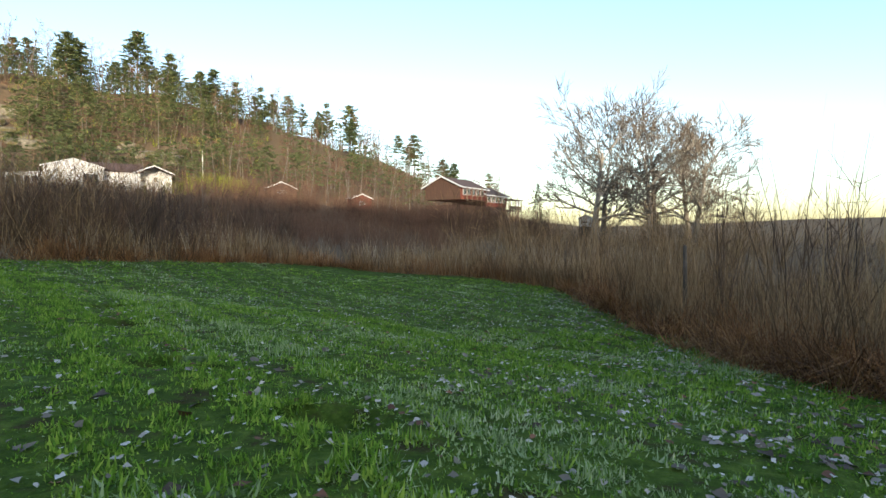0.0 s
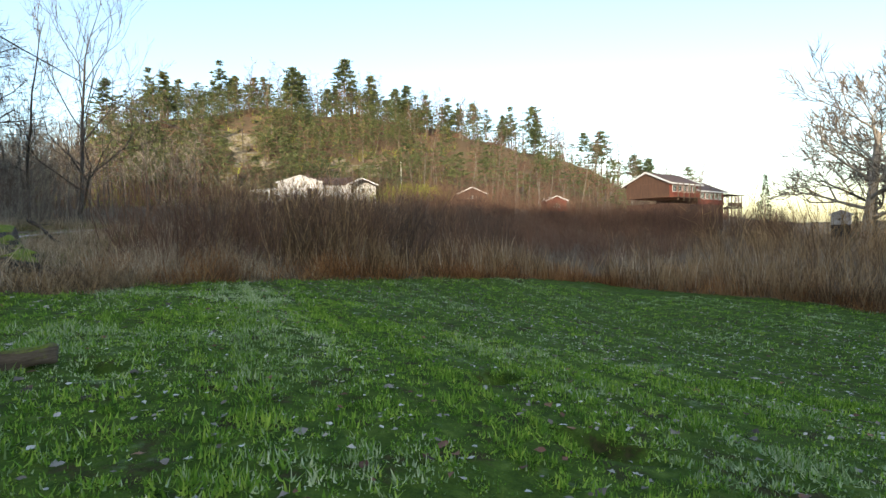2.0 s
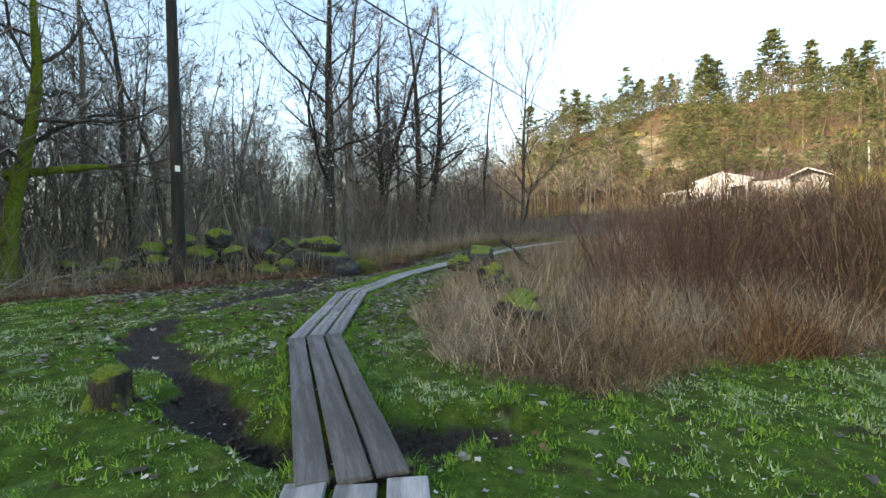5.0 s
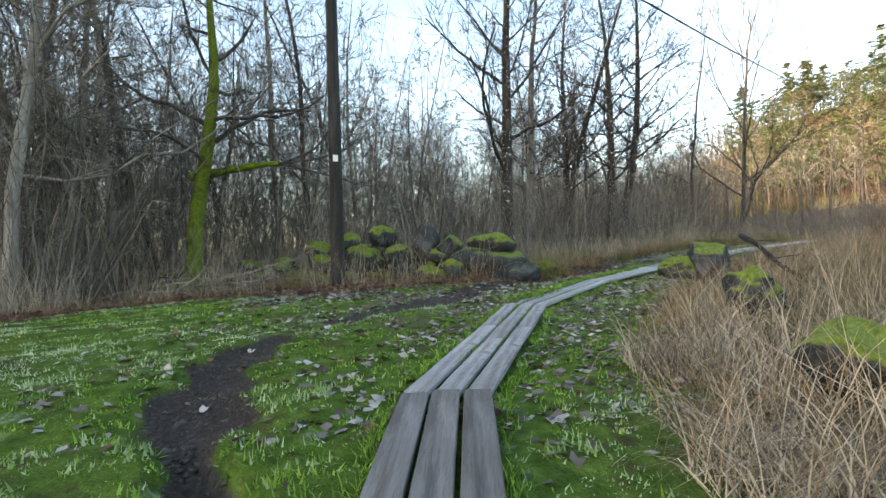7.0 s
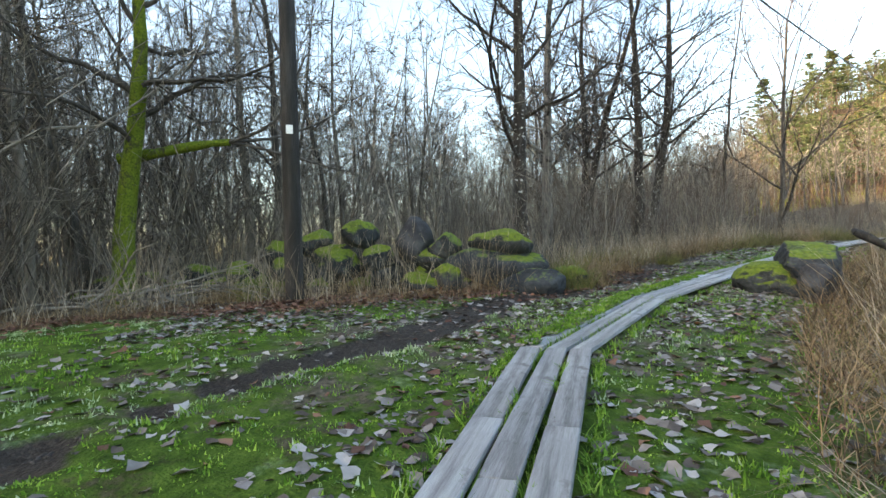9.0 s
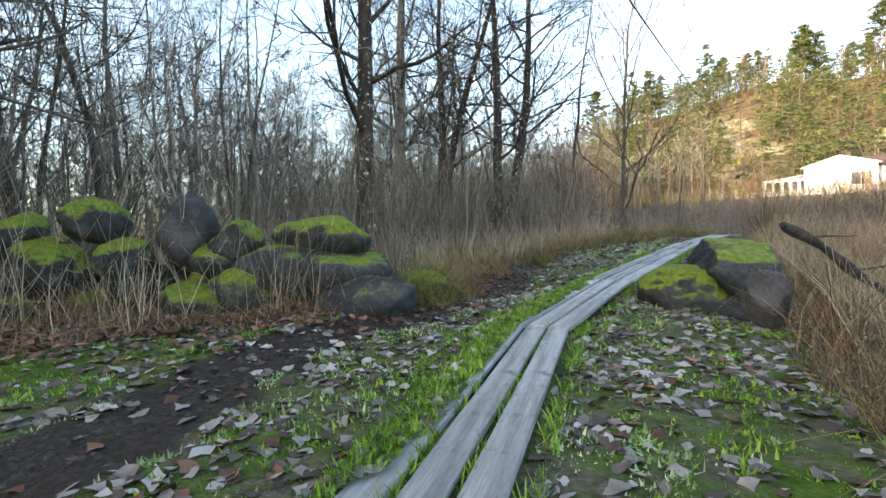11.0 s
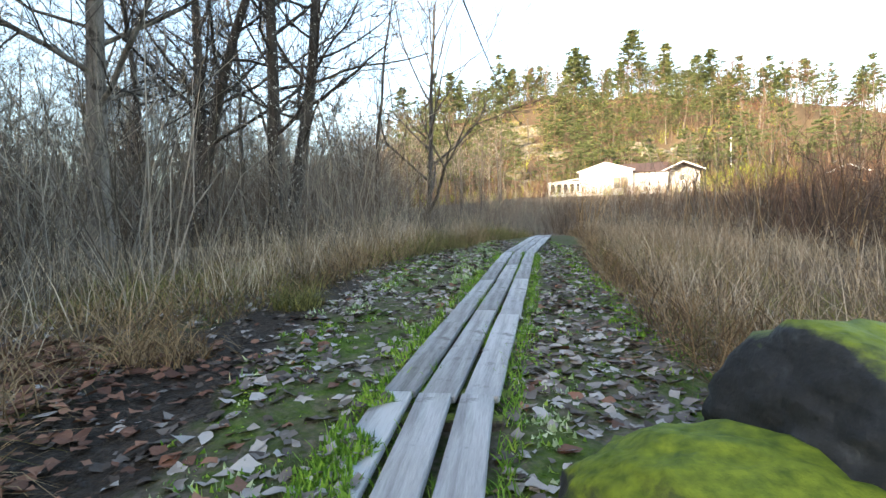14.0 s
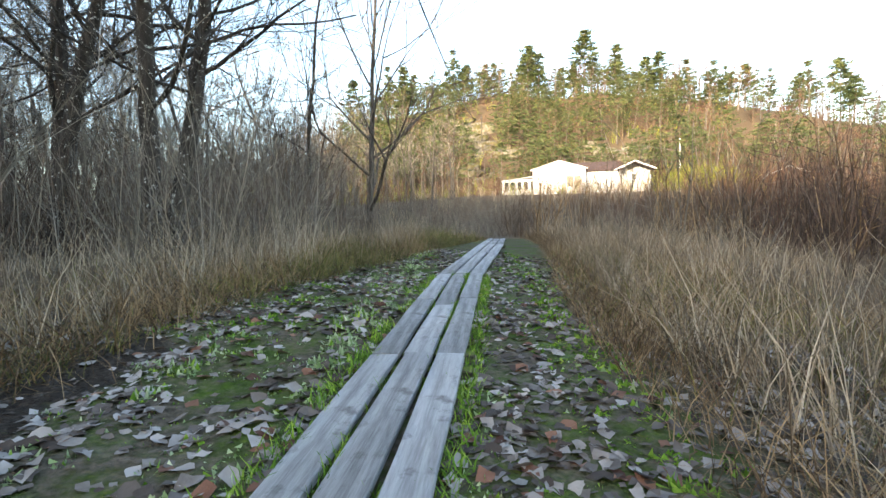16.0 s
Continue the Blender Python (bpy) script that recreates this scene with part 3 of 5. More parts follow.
def boulder(name, label, at, size, seed, material, turn=0.0, tilt=(0, 0), rough=0.22, cut=0.0, group="", detail=4, facets=()):
    """A weathered stone; cut flattens its underside and shears facets."""
    bm = bmesh.new()
    bmesh.ops.create_icosphere(bm, subdivisions=detail, radius=1.0)
    rng = np.random.default_rng(seed)
    planes = [(Vector(unit(rng.normal(0, 1, 3))), rng.uniform(0.55, 0.85)) for _ in range(9)] + [(Vector(unit(np.array(q[:3]))), q[3]) for q in facets]
    o = Vector(rng.uniform(0, 50, 3))
    for v in bm.verts:
        d = v.co.normalized()
        r = 1.0
        for nrm, dist in planes:
            k = d.dot(nrm)
            if k > 0.05:
                r = min(r, dist / k * 1.0 + 0.05)
        r *= 1 + rough * noise.fractal(d * 1.3 + o, 0.8, 2.2, 4) + 0.045 * noise.noise(d * 6 + o) + 0.02 * noise.noise(d * 15 + o)
        v.co = d * r
        v.co.x *= size[0]
        v.co.y *= size[1]
        v.co.z *= size[2]
        if v.co.z < -size[2] * (1 - cut):
            v.co.z = -size[2] * (1 - cut)
    for f in bm.faces:
        f.smooth = True
    me = bpy.data.meshes.new(name)
    bm.to_mesh(me)
    bm.free()
    me.materials.append(material)
    ob = new(name, me)
    ob.matrix_basis = pose(*at, tilt[0], tilt[1], turn)
    return tagged(ob, label, "stone", group)


def box_mesh(name, size, material, bevel=0.0, jitter=0.0, seed=0, cuts=0):
    bm = bmesh.new()
    bmesh.ops.create_cube(bm, size=1.0)
    bmesh.ops.scale(bm, vec=size, verts=bm.verts)
    if cuts:
        ax = max(range(3), key=lambda k: size[k])
        es = [e for e in bm.edges if abs((e.verts[0].co - e.verts[1].co)[ax]) > size[ax] * 0.9]
        bmesh.ops.subdivide_edges(bm, edges=es, cuts=cuts)
    if jitter:
        rng = random.Random(seed)
        for v in bm.verts:
            v.co += Vector((rng.uniform(-1, 1), rng.uniform(-1, 1), rng.uniform(-1, 1))) * jitter
    if bevel:
        bmesh.ops.bevel(bm, geom=list(bm.edges), offset=bevel, segments=1, affect="EDGES")
    me = bpy.data.meshes.new(name)
    bm.to_mesh(me)
    bm.free()
    me.materials.append(material)
    return me


# ---------- boardwalk ----------
def board_walk():
    widths = [0.92, 0.90, 0.70, 0.69, 0.65, 0.68, 0.72, 0.72, 0.72, 0.72]
    for s, ((ax, ay), (bx, by)) in enumerate(zip(BOARDS, BOARDS[1:])):
        bridge = s == 2
        n = math.hypot(bx - ax, by - ay)
        ang = math.atan2(by - ay, bx - ax)
        za, zb = float(land(ax, ay)), float(land(bx, by))
        lift = 0.10 if bridge else 0.075
        za, zb = za + lift, zb + lift
        fresh = "dark" if bridge else "frost-greyed"
        ob = thing("boardwalk", "section of three %s weathered planks laid on the ground" % fresh, "boardwalk", ((ax + bx) / 2, (ay + by) / 2, (za + zb) / 2), 0, "boardwalk sections")
        ob.matrix_basis = pose((ax + bx) / 2, (ay + by) / 2, (za + zb) / 2, 0, 0, math.degrees(ang)) @ pose(0, 0, 0, 0, -math.degrees(math.atan2(zb - za, n)), 0)
        w = (widths[s] - (0.06 if bridge else 0.13 if s < 2 else 0.09)) / 3
        gap = (widths[s] - 3 * w) / 2
        for k in (-1, 0, 1):
            rng = random.Random(s * 7 + k)
            runs = [(-n / 2, n / 2)] if n < 4.3 else [(-n / 2, rng.uniform(-0.1, 0.1) * n), (None, n / 2)]
            last = None
            for x0, x1 in runs:
                x0 = last + 0.012 if x0 is None else x0 + rng.uniform(-0.02, 0.05)
                x1 = x1 if x1 != n / 2 else x1 + rng.uniform(-0.03, 0.03)
                last = x1
                me = box_mesh("plank", (x1 - x0, w, 0.045), M_DARKPLANK if bridge else M_WOOD, 0.006, 0.004, s * 31 + k * 5, 5)
                p = part("plank", me, ob)
                p.matrix_basis = pose((x0 + x1) / 2, k * (w + gap) + rng.uniform(-0.006, 0.006), rng.uniform(-0.006, 0.006) - 0.022, rng.uniform(-1.2, 1.2), 0, rng.uniform(-0.4, 0.4))
        for x in (-n / 2 + 0.18, n / 2 - 0.2):
            p = part("sleeper", box_mesh("sleeper", (0.12, widths[s] + 0.12, 0.10), M_MOSSWOOD, 0.01, 0.005, s, 3), ob, "mossy dark cross timber")
            p.matrix_basis = pose(x, 0, -0.10)


board_walk()

# a mossy timber lying across between two sections
beam = thing("cross_beam", "mossy rotten timber beam lying across the boardwalk", "beam", (-10.22, 5.66, float(land(-10.22, 5.66)) + 0.02), 71)
part("timber", box_mesh("timber", (1.95, 0.17, 0.18), M_MOSSWOOD, 0.025, 0.018, 4, 13), beam)


# ---------- stones ----------
def stone(label, x, y, top, size, seed, material, **kw):
    return boulder("boulder", label, (x, y, top - size[2] * 0.9), size, seed, material, **kw)


SIDE = "stones beside the boardwalk"
stone("large mossy dark slab tilted on smaller stones", -24.86, 14.62, 2.20, (0.66, 0.6, 0.56), 3, M_SLAB, turn=8, rough=0.06, detail=5, facets=((0.34, -0.26, 0.88, 0.60), (-0.5, -0.6, -0.62, 0.40), (-0.55, -0.75, 0.3, 0.62), (0.9, -0.3, -0.1, 0.8)), group=SIDE)
stone("low mossy boulder half sunk under the slab", -25.28, 14.22, 1.78, (0.62, 0.5, 0.46), 8, M_MOSSROCK, turn=15, rough=0.12, detail=5, facets=((0.5, -0.8, 0.1, 0.75),), group=SIDE)
stone("dark stone wedged under the slab", -24.62, 14.42, 1.55, (0.5, 0.34, 0.3), 9, M_DARKROCK, turn=30, rough=0.12, group=SIDE)
stone("bare rounded grey granite boulder in leaf litter", -24.02, 14.0, 1.80, (0.30, 0.29, 0.36), 5, M_ROCK, rough=0.1, detail=5, facets=((0.6, -0.6, 0.5, 0.68), (-0.7, -0.3, 0.6, 0.72)), group=SIDE)
stone("long dark boulder with a mossy ridge beside the mud", -26.88, 10.44, 1.80, (0.8, 0.4, 0.36), 11, M_DARKROCK, turn=60, rough=0.1, group="stones of the old wall")
stone("olive mossy hummock stone under grass", -27.62, 11.45, 1.76, (0.6, 0.4, 0.34), 12, M_MOSSROCK, turn=40, rough=0.16, group="stones of the old wall")
stone("large dark blue-grey flat boulder in dry grass", -27.7, 10.05, 2.27, (1.25, 0.55, 0.5), 14, M_DARKROCK, turn=70, rough=0.1, group="stones of the old wall")
stone("long boulder with bright moss on top", -27.95, 10.2, 2.6, (0.85, 0.45, 0.34), 17, M_MOSSROCK, turn=75, rough=0.12, group="stones of the old wall")
stone("upright bare grey granite block in the old wall", -28.75, 8.3, 2.92, (0.5, 0.44, 0.72), 21, M_ROCK, turn=20, rough=0.1, group="stones of the old wall")
for x, y, top, sz in ((-28.85, 7.5, 2.42, 0.42), (-29.2, 7.0, 2.95, 0.46), (-29.0, 6.6, 2.3, 0.5), (-29.75, 5.9, 2.8, 0.5), (-29.6, 6.4, 2.5, 0.55), (-28.35, 8.95, 2.62, 0.4), (-30.3, 5.0, 2.6, 0.5)):
    stone("bright mossy block of the old wall", x, y, top, (sz * 1.1, sz, sz * 0.85), int(top * 100), M_MOSSROCK, turn=x * 70, rough=0.14, group="stones of the old wall")
    stone("dark mossy footing stone of the old wall", x - 0.15, y + 0.1, top - sz * 0.9, (sz * 1.15, sz * 0.9, sz * 0.9), int(top * 100) + 3, M_DARKROCK, turn=x * 40, rough=0.14, group="stones of the old wall", detail=3)
for i in range(22):
    u = i / 21
    r0 = random.Random(i)
    x, y = -28.2 - 5.2 * u + r0.uniform(-0.35, 0.35), 8.9 - 10.5 * u + r0.uniform(-0.3, 0.3)
    sz = r0.uniform(0.24, 0.62)
    stone("mossy wall stone among dry stems", x, y, float(land(x, y)) + sz * 0.95 + (0.42 if i % 3 == 1 else 0.0), (sz * 1.2, sz, sz * 0.8), 30 + i, M_MOSSROCK, turn=r0.uniform(0, 180), group="stones of the old wall", detail=3)
    stone("mossy wall stone in the bottom course", x + r0.uniform(-0.4, 0.4), y + r0.uniform(-0.4, 0.4), float(land(x, y)) + r0.uniform(0.25, 0.6), (0.62, 0.5, 0.5), 60 + i, M_MOSSROCK, turn=r0.uniform(0, 180), group="stones of the old wall", detail=3)
stone("yellow-green mossy boulder in tall dry grass", -17.4, 10.75, 1.38, (0.5, 0.42, 0.34), 91, M_MOSSROCK, group="mossy boulders in the dry grass")
stone("mossy boulder among reeds", -20.3, 12.2, 1.75, (0.45, 0.4, 0.4), 93, M_MOSSROCK, group="mossy boulders in the dry grass")


def stump_mesh():
    t = Tubes()
    t.tube([(0, 0, -0.12), (0, 0, 0.02), (0.01, 0, 0.12), (0.02, 0.01, 0.3), (0.02, 0.02, 0.42), (0.02, 0.02, 0.45)], [0.30, 0.235, 0.20, 0.185, 0.19, 0.165], 18)
    t.tube([(0.02, 0.02, 0.447), (0.03, 0.02, 0.475), (0.03, 0.02, 0.48)], [0.168, 0.11, 0.001], 18)
    for a in (0.4, 1.7, 2.9, 4.3, 5.4):
        c, d = math.cos(a), math.sin(a)
        t.tube([(0.13 * c, 0.13 * d, 0.2), (0.21 * c, 0.21 * d, 0.05), (0.29 * c, 0.29 * d, -0.1)], [0.08, 0.075, 0.05], 7)
    v = np.vstack(t.v)
    t.v = [v * [0.85, 0.85, 0.72] * (1 + 0.09 * np.sin(v[:, :1] * 23 + v[:, 2:3] * 17) * np.cos(v[:, 1:2] * 19) * [1, 1, 0.3])]
    return t


plant("tree_stump", "old cut tree stump with a mossy top", "stump", (stump_mesh(),), (over(mat("stump_bark", [(0.008, 0.007, 0.006), (0.025, 0.021, 0.018), (0.06, 0.052, 0.045)], 4, 0.9, 0.9, 25, stretch=(3, 3, 0.6)), MOSS, 0.62, 0.78, up=0.5, scale=4),), (-15.85, 5.22, float(ground_z(-15.85, 5.22)) - 0.03), parts=("trunk",))


def log_tubes(n, r):
    """A knotty length of rotten trunk with broken branch stubs."""
    rng = np.random.default_rng(19)
    t, stubs = Tubes(), Tubes()
    k = np.linspace(0, 1, 22)
    t.tube(np.stack([k * n, 0.05 * np.sin(k * 6), 0.03 * np.sin(k * 9)], -1), r * (1 - 0.25 * k + 0.16 * np.sin(k * 19) + rng.normal(0, 0.07, 22)), 12)
    t.tube([(0.0, 0, 0), (-0.05, 0.01, 0.01), (-0.09, 0.02, 0.0)], [r * 1.02, r * 0.7, 0.004], 12)
    for _ in range(8):
        u = rng.uniform(0.1, 0.95)
        p, q = grow(rng, (u * n, 0, 0), (0.5, *rng.normal(0, 0.8, 2)), rng.uniform(0.25, 0.8), r * 0.3, 0.18, 0.02, 5)
        stubs.tube(p, q, 5)
    return t, stubs


fallen = plant("fallen_log", "dark rotten log leaning out of dry grass", "log", log_tubes(1.9, 0.062), (M_TAR, M_BARK), (-24.84, 15.43, 2.36), 0, parts=("trunk", "stubs"))
fallen.matrix_basis = pose(-24.80, 15.46, 2.28, 0, 38, 26)

# ---------- pole and cable ----------
PX, PY = -27.34, 5.83
pz = float(land(PX, PY))
pole = thing("utility_pole", "tall tarred wooden utility pole with a white marker", "pole", (PX, PY, pz))
tp = Tubes()
tp.tube([(0, 0, -0.3), (0, 0, 3), (0, 0, 12.0)], [0.185, 0.17, 0.13], 18)
tp.tube([(0, 0, 12.0), (0, 0, 12.07)], [0.13, 0.002], 18)
part("post", tp.mesh("post", M_TAR), pole)
plate = part("marker", box_mesh("marker", (0.012, 0.13, 0.17), M_SIGN, 0.004), pole, "small white trail marker plate")
plate.matrix_basis = pose(0.172, 0.02, 3.38, 0, 0, 12)

# ---------- houses ----------
def wall_box(name, parent, size, at, material, label=""):
    p = part(name, box_mesh(name, size, material, 0.02), parent, label)
    p.matrix_basis = pose(*at)
    return p


def gable_roof(parent, w, d, z, rise, material, over_hang=0.35, trim=None):
    """A pitched roof with its ridge along y; w across, d along."""
    for s in (-1, 1):
        run = w / 2 + over_hang
        ln = math.hypot(run, rise * run / (w / 2))
        a = math.degrees(math.atan2(rise, w / 2))
        p = part("roof", box_mesh("roof", (ln, d + 2 * over_hang, 0.16), material, 0.02), parent)
        p.matrix_basis = pose(s * run / 2, 0, z + rise - rise * run / w + 0.12, 0, s * a, 0)
        if trim:
            for e in (-1, 1):
                b = part("bargeboard", box_mesh("bargeboard", (ln, 0.05, 0.26), trim, 0.01), parent)
                b.matrix_basis = pose(s * run / 2, e * (d / 2 + over_hang + 0.03), z + rise - rise * run / w + 0.1, 0, s * a, 0)


def gable_wall(parent, w, z, rise, y, material):
    bm = bmesh.new()
    a = [bm.verts.new(c) for c in ((-w / 2, y, z), (w / 2, y, z), (0, y, z + rise))]
    b = [bm.verts.new((v.co.x, y + 0.12, v.co.z)) for v in a]
    bm.faces.new(a)
    bm.faces.new(b[::-1])
    for i in range(3):
        bm.faces.new((a[i], b[i], b[(i + 1) % 3], a[(i + 1) % 3]))
    me = bpy.data.meshes.new("gable")
    bm.normal_update()
    bm.to_mesh(me)
    bm.free()
    me.materials.append(material)
    part("gable", me, parent)


def window(parent, w, h, at, turn=0, frame_mat=None, bars=1):
    f = part("window", box_mesh("window", (w, 0.08, h), frame_mat or M_WHITE, 0.01), parent)
    f.matrix_basis = pose(*at, 0, 0, turn)
    n = bars + 1
    for k in range(n):
        g = part("pane", box_mesh("pane", ((w - 0.1 * (n + 1)) / n, 0.03, h - 0.2), M_GLASS), f)
        g.matrix_basis = pose(-w / 2 + 0.1 + (w - 0.1) / n * (k + 0.5) - 0.05, -0.04, 0)


def white_house(at, turn):
    """A white house with two gables and a glazed porch on a red basement; its front looks along -y."""
    h = thing("white_house", "white wooden house with red-brown roofs and glazed porch", "house", at, turn)
    h.scale = (1.12, 1.12, 1.08)
    wall_box("wall", h, (9.4, 9, 4.6), (0, 4.5, 2.3), M_WHITE)
    gable_wall(h, 9.4, 4.6, 1.5, 0.0, M_WHITE)
    roof = thing("main_roof", "", "", (0, 4.5, 0))
    roof.parent = h
    gable_roof(roof, 9.4, 9, 4.6, 1.5, M_ROOF, 0.4, M_WHITE)
    window(h, 2.6, 2.2, (2.6, -0.05, 2.3), 0, None, 1)
    wall_box("wall", h, (6.2, 7, 4.3), (7.8, 5.2, 2.15), M_WHITE)
    rr = part("wing_roof", box_mesh("wing_roof", (9.6, 4.6, 0.16), M_ROOF, 0.02), h)
    rr.matrix_basis = pose(6.6, 3.2, 5.25, 27, 0, 0)
    wing = thing("end_wing", "", "", (13.4, 5.5, 0))
    wing.parent = h
    wall_box("wall", wing, (6.6, 8, 4.2), (0, 3.0, 2.1), M_WHITE)
    gable_wall(wing, 6.6, 4.2, 1.5, -1.0, M_WHITE)
    gable_roof(wing, 6.6, 8, 4.2, 1.5, M_ROOF, 0.35, M_WHITE)
    window(wing, 0.9, 1.2, (-2.2, -1.06, 3.1), 0, None, 0)
    window(wing, 0.9, 1.2, (0.3, -1.06, 3.1), 0, None, 0)
    wall_box("porch", h, (6.4, 4, 3.0), (-7.2, 2.6, 1.6), M_WHITE, "white glazed porch")
    for k in range(5):
        window(h, 0.9, 2.0, (-9.6 + k * 1.2, 0.55, 1.7), 0, None, 0)
    pr = part("porch_roof", box_mesh("porch_roof", (6.9, 4.6, 0.14), M_WHITE, 0.02), h)
    pr.matrix_basis = pose(-7.1, 2.5, 3.25, 0, -6, 0)
    wall_box("basement", h, (7.6, 3.6, 2.8), (-8.4, 1.7, -1.35), M_REDWALL, "red-painted basement below the porch")
    wall_box("foundation", h, (22, 9, 3.0), (5, 5.2, -1.52), M_ROCK)
    for k in range(9):
        p = part("railing_post", box_mesh("railing_post", (0.08, 0.08, 0.9), M_WHITE), h)
        p.matrix_basis = pose(-12.2 + k * 0.95, -0.25, 0.45)
    p = part("railing", box_mesh("railing", (7.8, 0.08, 0.1), M_WHITE), h)
    p.matrix_basis = pose(-8.4, -0.25, 0.92)
    wall_box("chimney", h, (0.7, 0.7, 1.4), (1.2, 6, 6.6), M_ROOF)


def gable_end(parent, depth, z, rise, x, material):
    """The triangle under a roof whose ridge runs along x."""
    bm = bmesh.new()
    a = [bm.verts.new(c) for c in ((x, 0, z), (x, depth, z), (x, depth / 2, z + rise))]
    b = [bm.verts.new((x + 0.12, v.co.y, v.co.z)) for v in a]
    bm.faces.new(a[::-1])
    bm.faces.new(b)
    for i in range(3):
        bm.faces.new((a[i], a[(i + 1) % 3], b[(i + 1) % 3], b[i]))
    me = bpy.data.meshes.new("gable")
    bm.normal_update()
    bm.to_mesh(me)
    bm.free()
    me.materials.append(material)
    part("gable", me, parent)


def red_house(at, turn):
    """A long red house in two stepped volumes and a roofed deck; its long front looks along -y, its near gable along -x."""
    h = thing("red_house", "long red wooden house with white-trimmed low roofs and deck", "house", at, turn)
    deep, rise, eave = 9.0, 2.1, 2.7
    a, half = math.degrees(math.atan2(rise, deep / 2)), deep / 2 + 0.7
    for x0, n, z in ((0, 11.0, 0.0), (11.0, 11.0, -1.1)):
        vol = thing("wing", "", "", (x0, 0, z))
        vol.parent = h
        wall_box("wall", vol, (n, deep, eave), (n / 2, deep / 2, eave / 2), M_REDWALL)
        # the end faces are darker and browner than the red long front
        gable_end(vol, deep, eave, rise, -0.1, M_DARKWALL)
        gable_end(vol, deep, eave, rise, n - 0.02, M_DARKWALL)
        wall_box("end_wall", vol, (0.1, deep - 0.1, eave), (-0.055, deep / 2, eave / 2), M_DARKWALL, "dark brown end wall")
        ln = half / math.cos(radians(a))
        zm = eave + rise - half / 2 * rise / (deep / 2) + 0.12
        for s in (-1, 1):
            y = deep / 2 + s * half / 2
            p = part("roof", box_mesh("roof", (n + 1.2, ln, 0.18), M_ROOF, 0.02), vol)
            p.matrix_basis = pose(n / 2, y, zm, -s * a, 0, 0)
            for x in (-0.65, n + 0.65):
                b = part("bargeboard", box_mesh("bargeboard", (0.08, ln, 0.3), M_WHITE, 0.01), vol)
                b.matrix_basis = pose(x, y, zm + 0.02, -s * a, 0, 0)
        p = part("fascia", box_mesh("fascia", (n + 1.2, 0.07, 0.26), M_WHITE, 0.01), vol)
        p.matrix_basis = pose(n / 2, deep / 2 - half - 0.04, eave - 0.2)
        for k in range(5):
            window(vol, 1.4, 1.3, (1.6 + k * 1.9, -0.05, 1.65), 0, None, 1)
    for k in range(5):
        wall_box("balcony_post", h, (0.14, 0.14, 3.4), (0.2 + k * 2.1, -1.5, 0.9), M_PINEBARK)
    wall_box("balcony_rail", h, (8.8, 0.1, 0.16), (4.4, -1.52, 0.95), M_PINEBARK)
    wall_box("balcony_floor", h, (9.0, 1.7, 0.16), (4.5, -0.86, -0.1), M_DARKWALL)
    wall_box("base", h, (22.0, deep - 0.1, 6.0), (11.0, deep / 2 + 0.06, -4.12), M_DARKWALL)
    deck = thing("deck", "", "", (26.0, 2.0, -1.9))
    deck.parent = h
    wall_box("floor", deck, (7.2, 5.5, 0.2), (0, 0, 0.2), M_DARKWALL)
    for i in range(5):
        for y in (-2.6, 2.6):
            wall_box("post", deck, (0.16, 0.16, 7.0), (-3.3 + i * 1.65, y, -0.6), M_PINEBARK)
    for i in range(4):
        wall_box("panel", deck, (1.4, 0.06, 0.9), (-2.5 + i * 1.65, -2.6, 0.85), M_PINEBARK)
    wall_box("canopy", deck, (7.8, 6.2, 0.16), (0, 0, 2.95), M_DARKWALL)
    wall_box("storm_glass", deck, (2.4, 0.05, 1.2), (1.6, -2.55, 2.0), M_WHITE)


def shed(at, turn, w, d, z, material, label):
    h = thing("shed", label, "shed", at, turn)
    wall_box("wall", h, (w, d, z), (0, d / 2, z / 2), material)
    gable_wall(h, w, z, w * 0.22, 0.0, material)
    top = thing("shed_roof", "", "", (0, d / 2, 0))
    top.parent = h
    gable_roof(top, w, d, z, w * 0.22, M_ROOF, 0.3, M_WHITE)
    window(h, w * 0.3, z * 0.4, (0, -0.05, z * 0.55))
    wall_box("base", h, (w * 0.98, d * 0.98, 2.0), (0, d / 2, -0.99), M_ROCK)


white_house((-78.8, 109.0, 9.4), 31)
red_house((3.7, 107.0, 7.4), 57)
shed((-17.2, 108.0, 5.4), 25, 4.2, 4, 2.1, M_REDWALL, "small red shed with a white-trimmed gable")
shed((-43.5, 137.5, 9.9), 20, 8.0, 5, 2.0, M_DARKWALL, "low brown shed with a pale roof edge")
shed((28.6, 102.0, 1.6), -20, 2.6, 2.5, 1.6, M_WHITE, "small white shed by the oaks")

cable_mesh = Tubes()
k = np.linspace(0, 1, 60)
ca, cm, cb = np.array([PX, PY, pz + 11.9]), np.array([-32.6, 17.9, 11.8]), np.array([-118.6, 135.5, 35.8])
run = [ca + (cm - ca) * u for u in (0.0, 0.5)] + [cm + (cb - cm) * u - np.array([0, 0, 15.6 * u * (1 - u)]) for u in k]
cable_mesh.tube(run, np.full(len(run), 0.04), 5)
tagged(new("power_cable", cable_mesh.mesh("power_cable", M_WIRE)), "black overhead cable sagging from the pole towards the hill", "cable")

# ---------- trees near the path ----------
def gz(x, y):
    return float(ground_z(x, y))


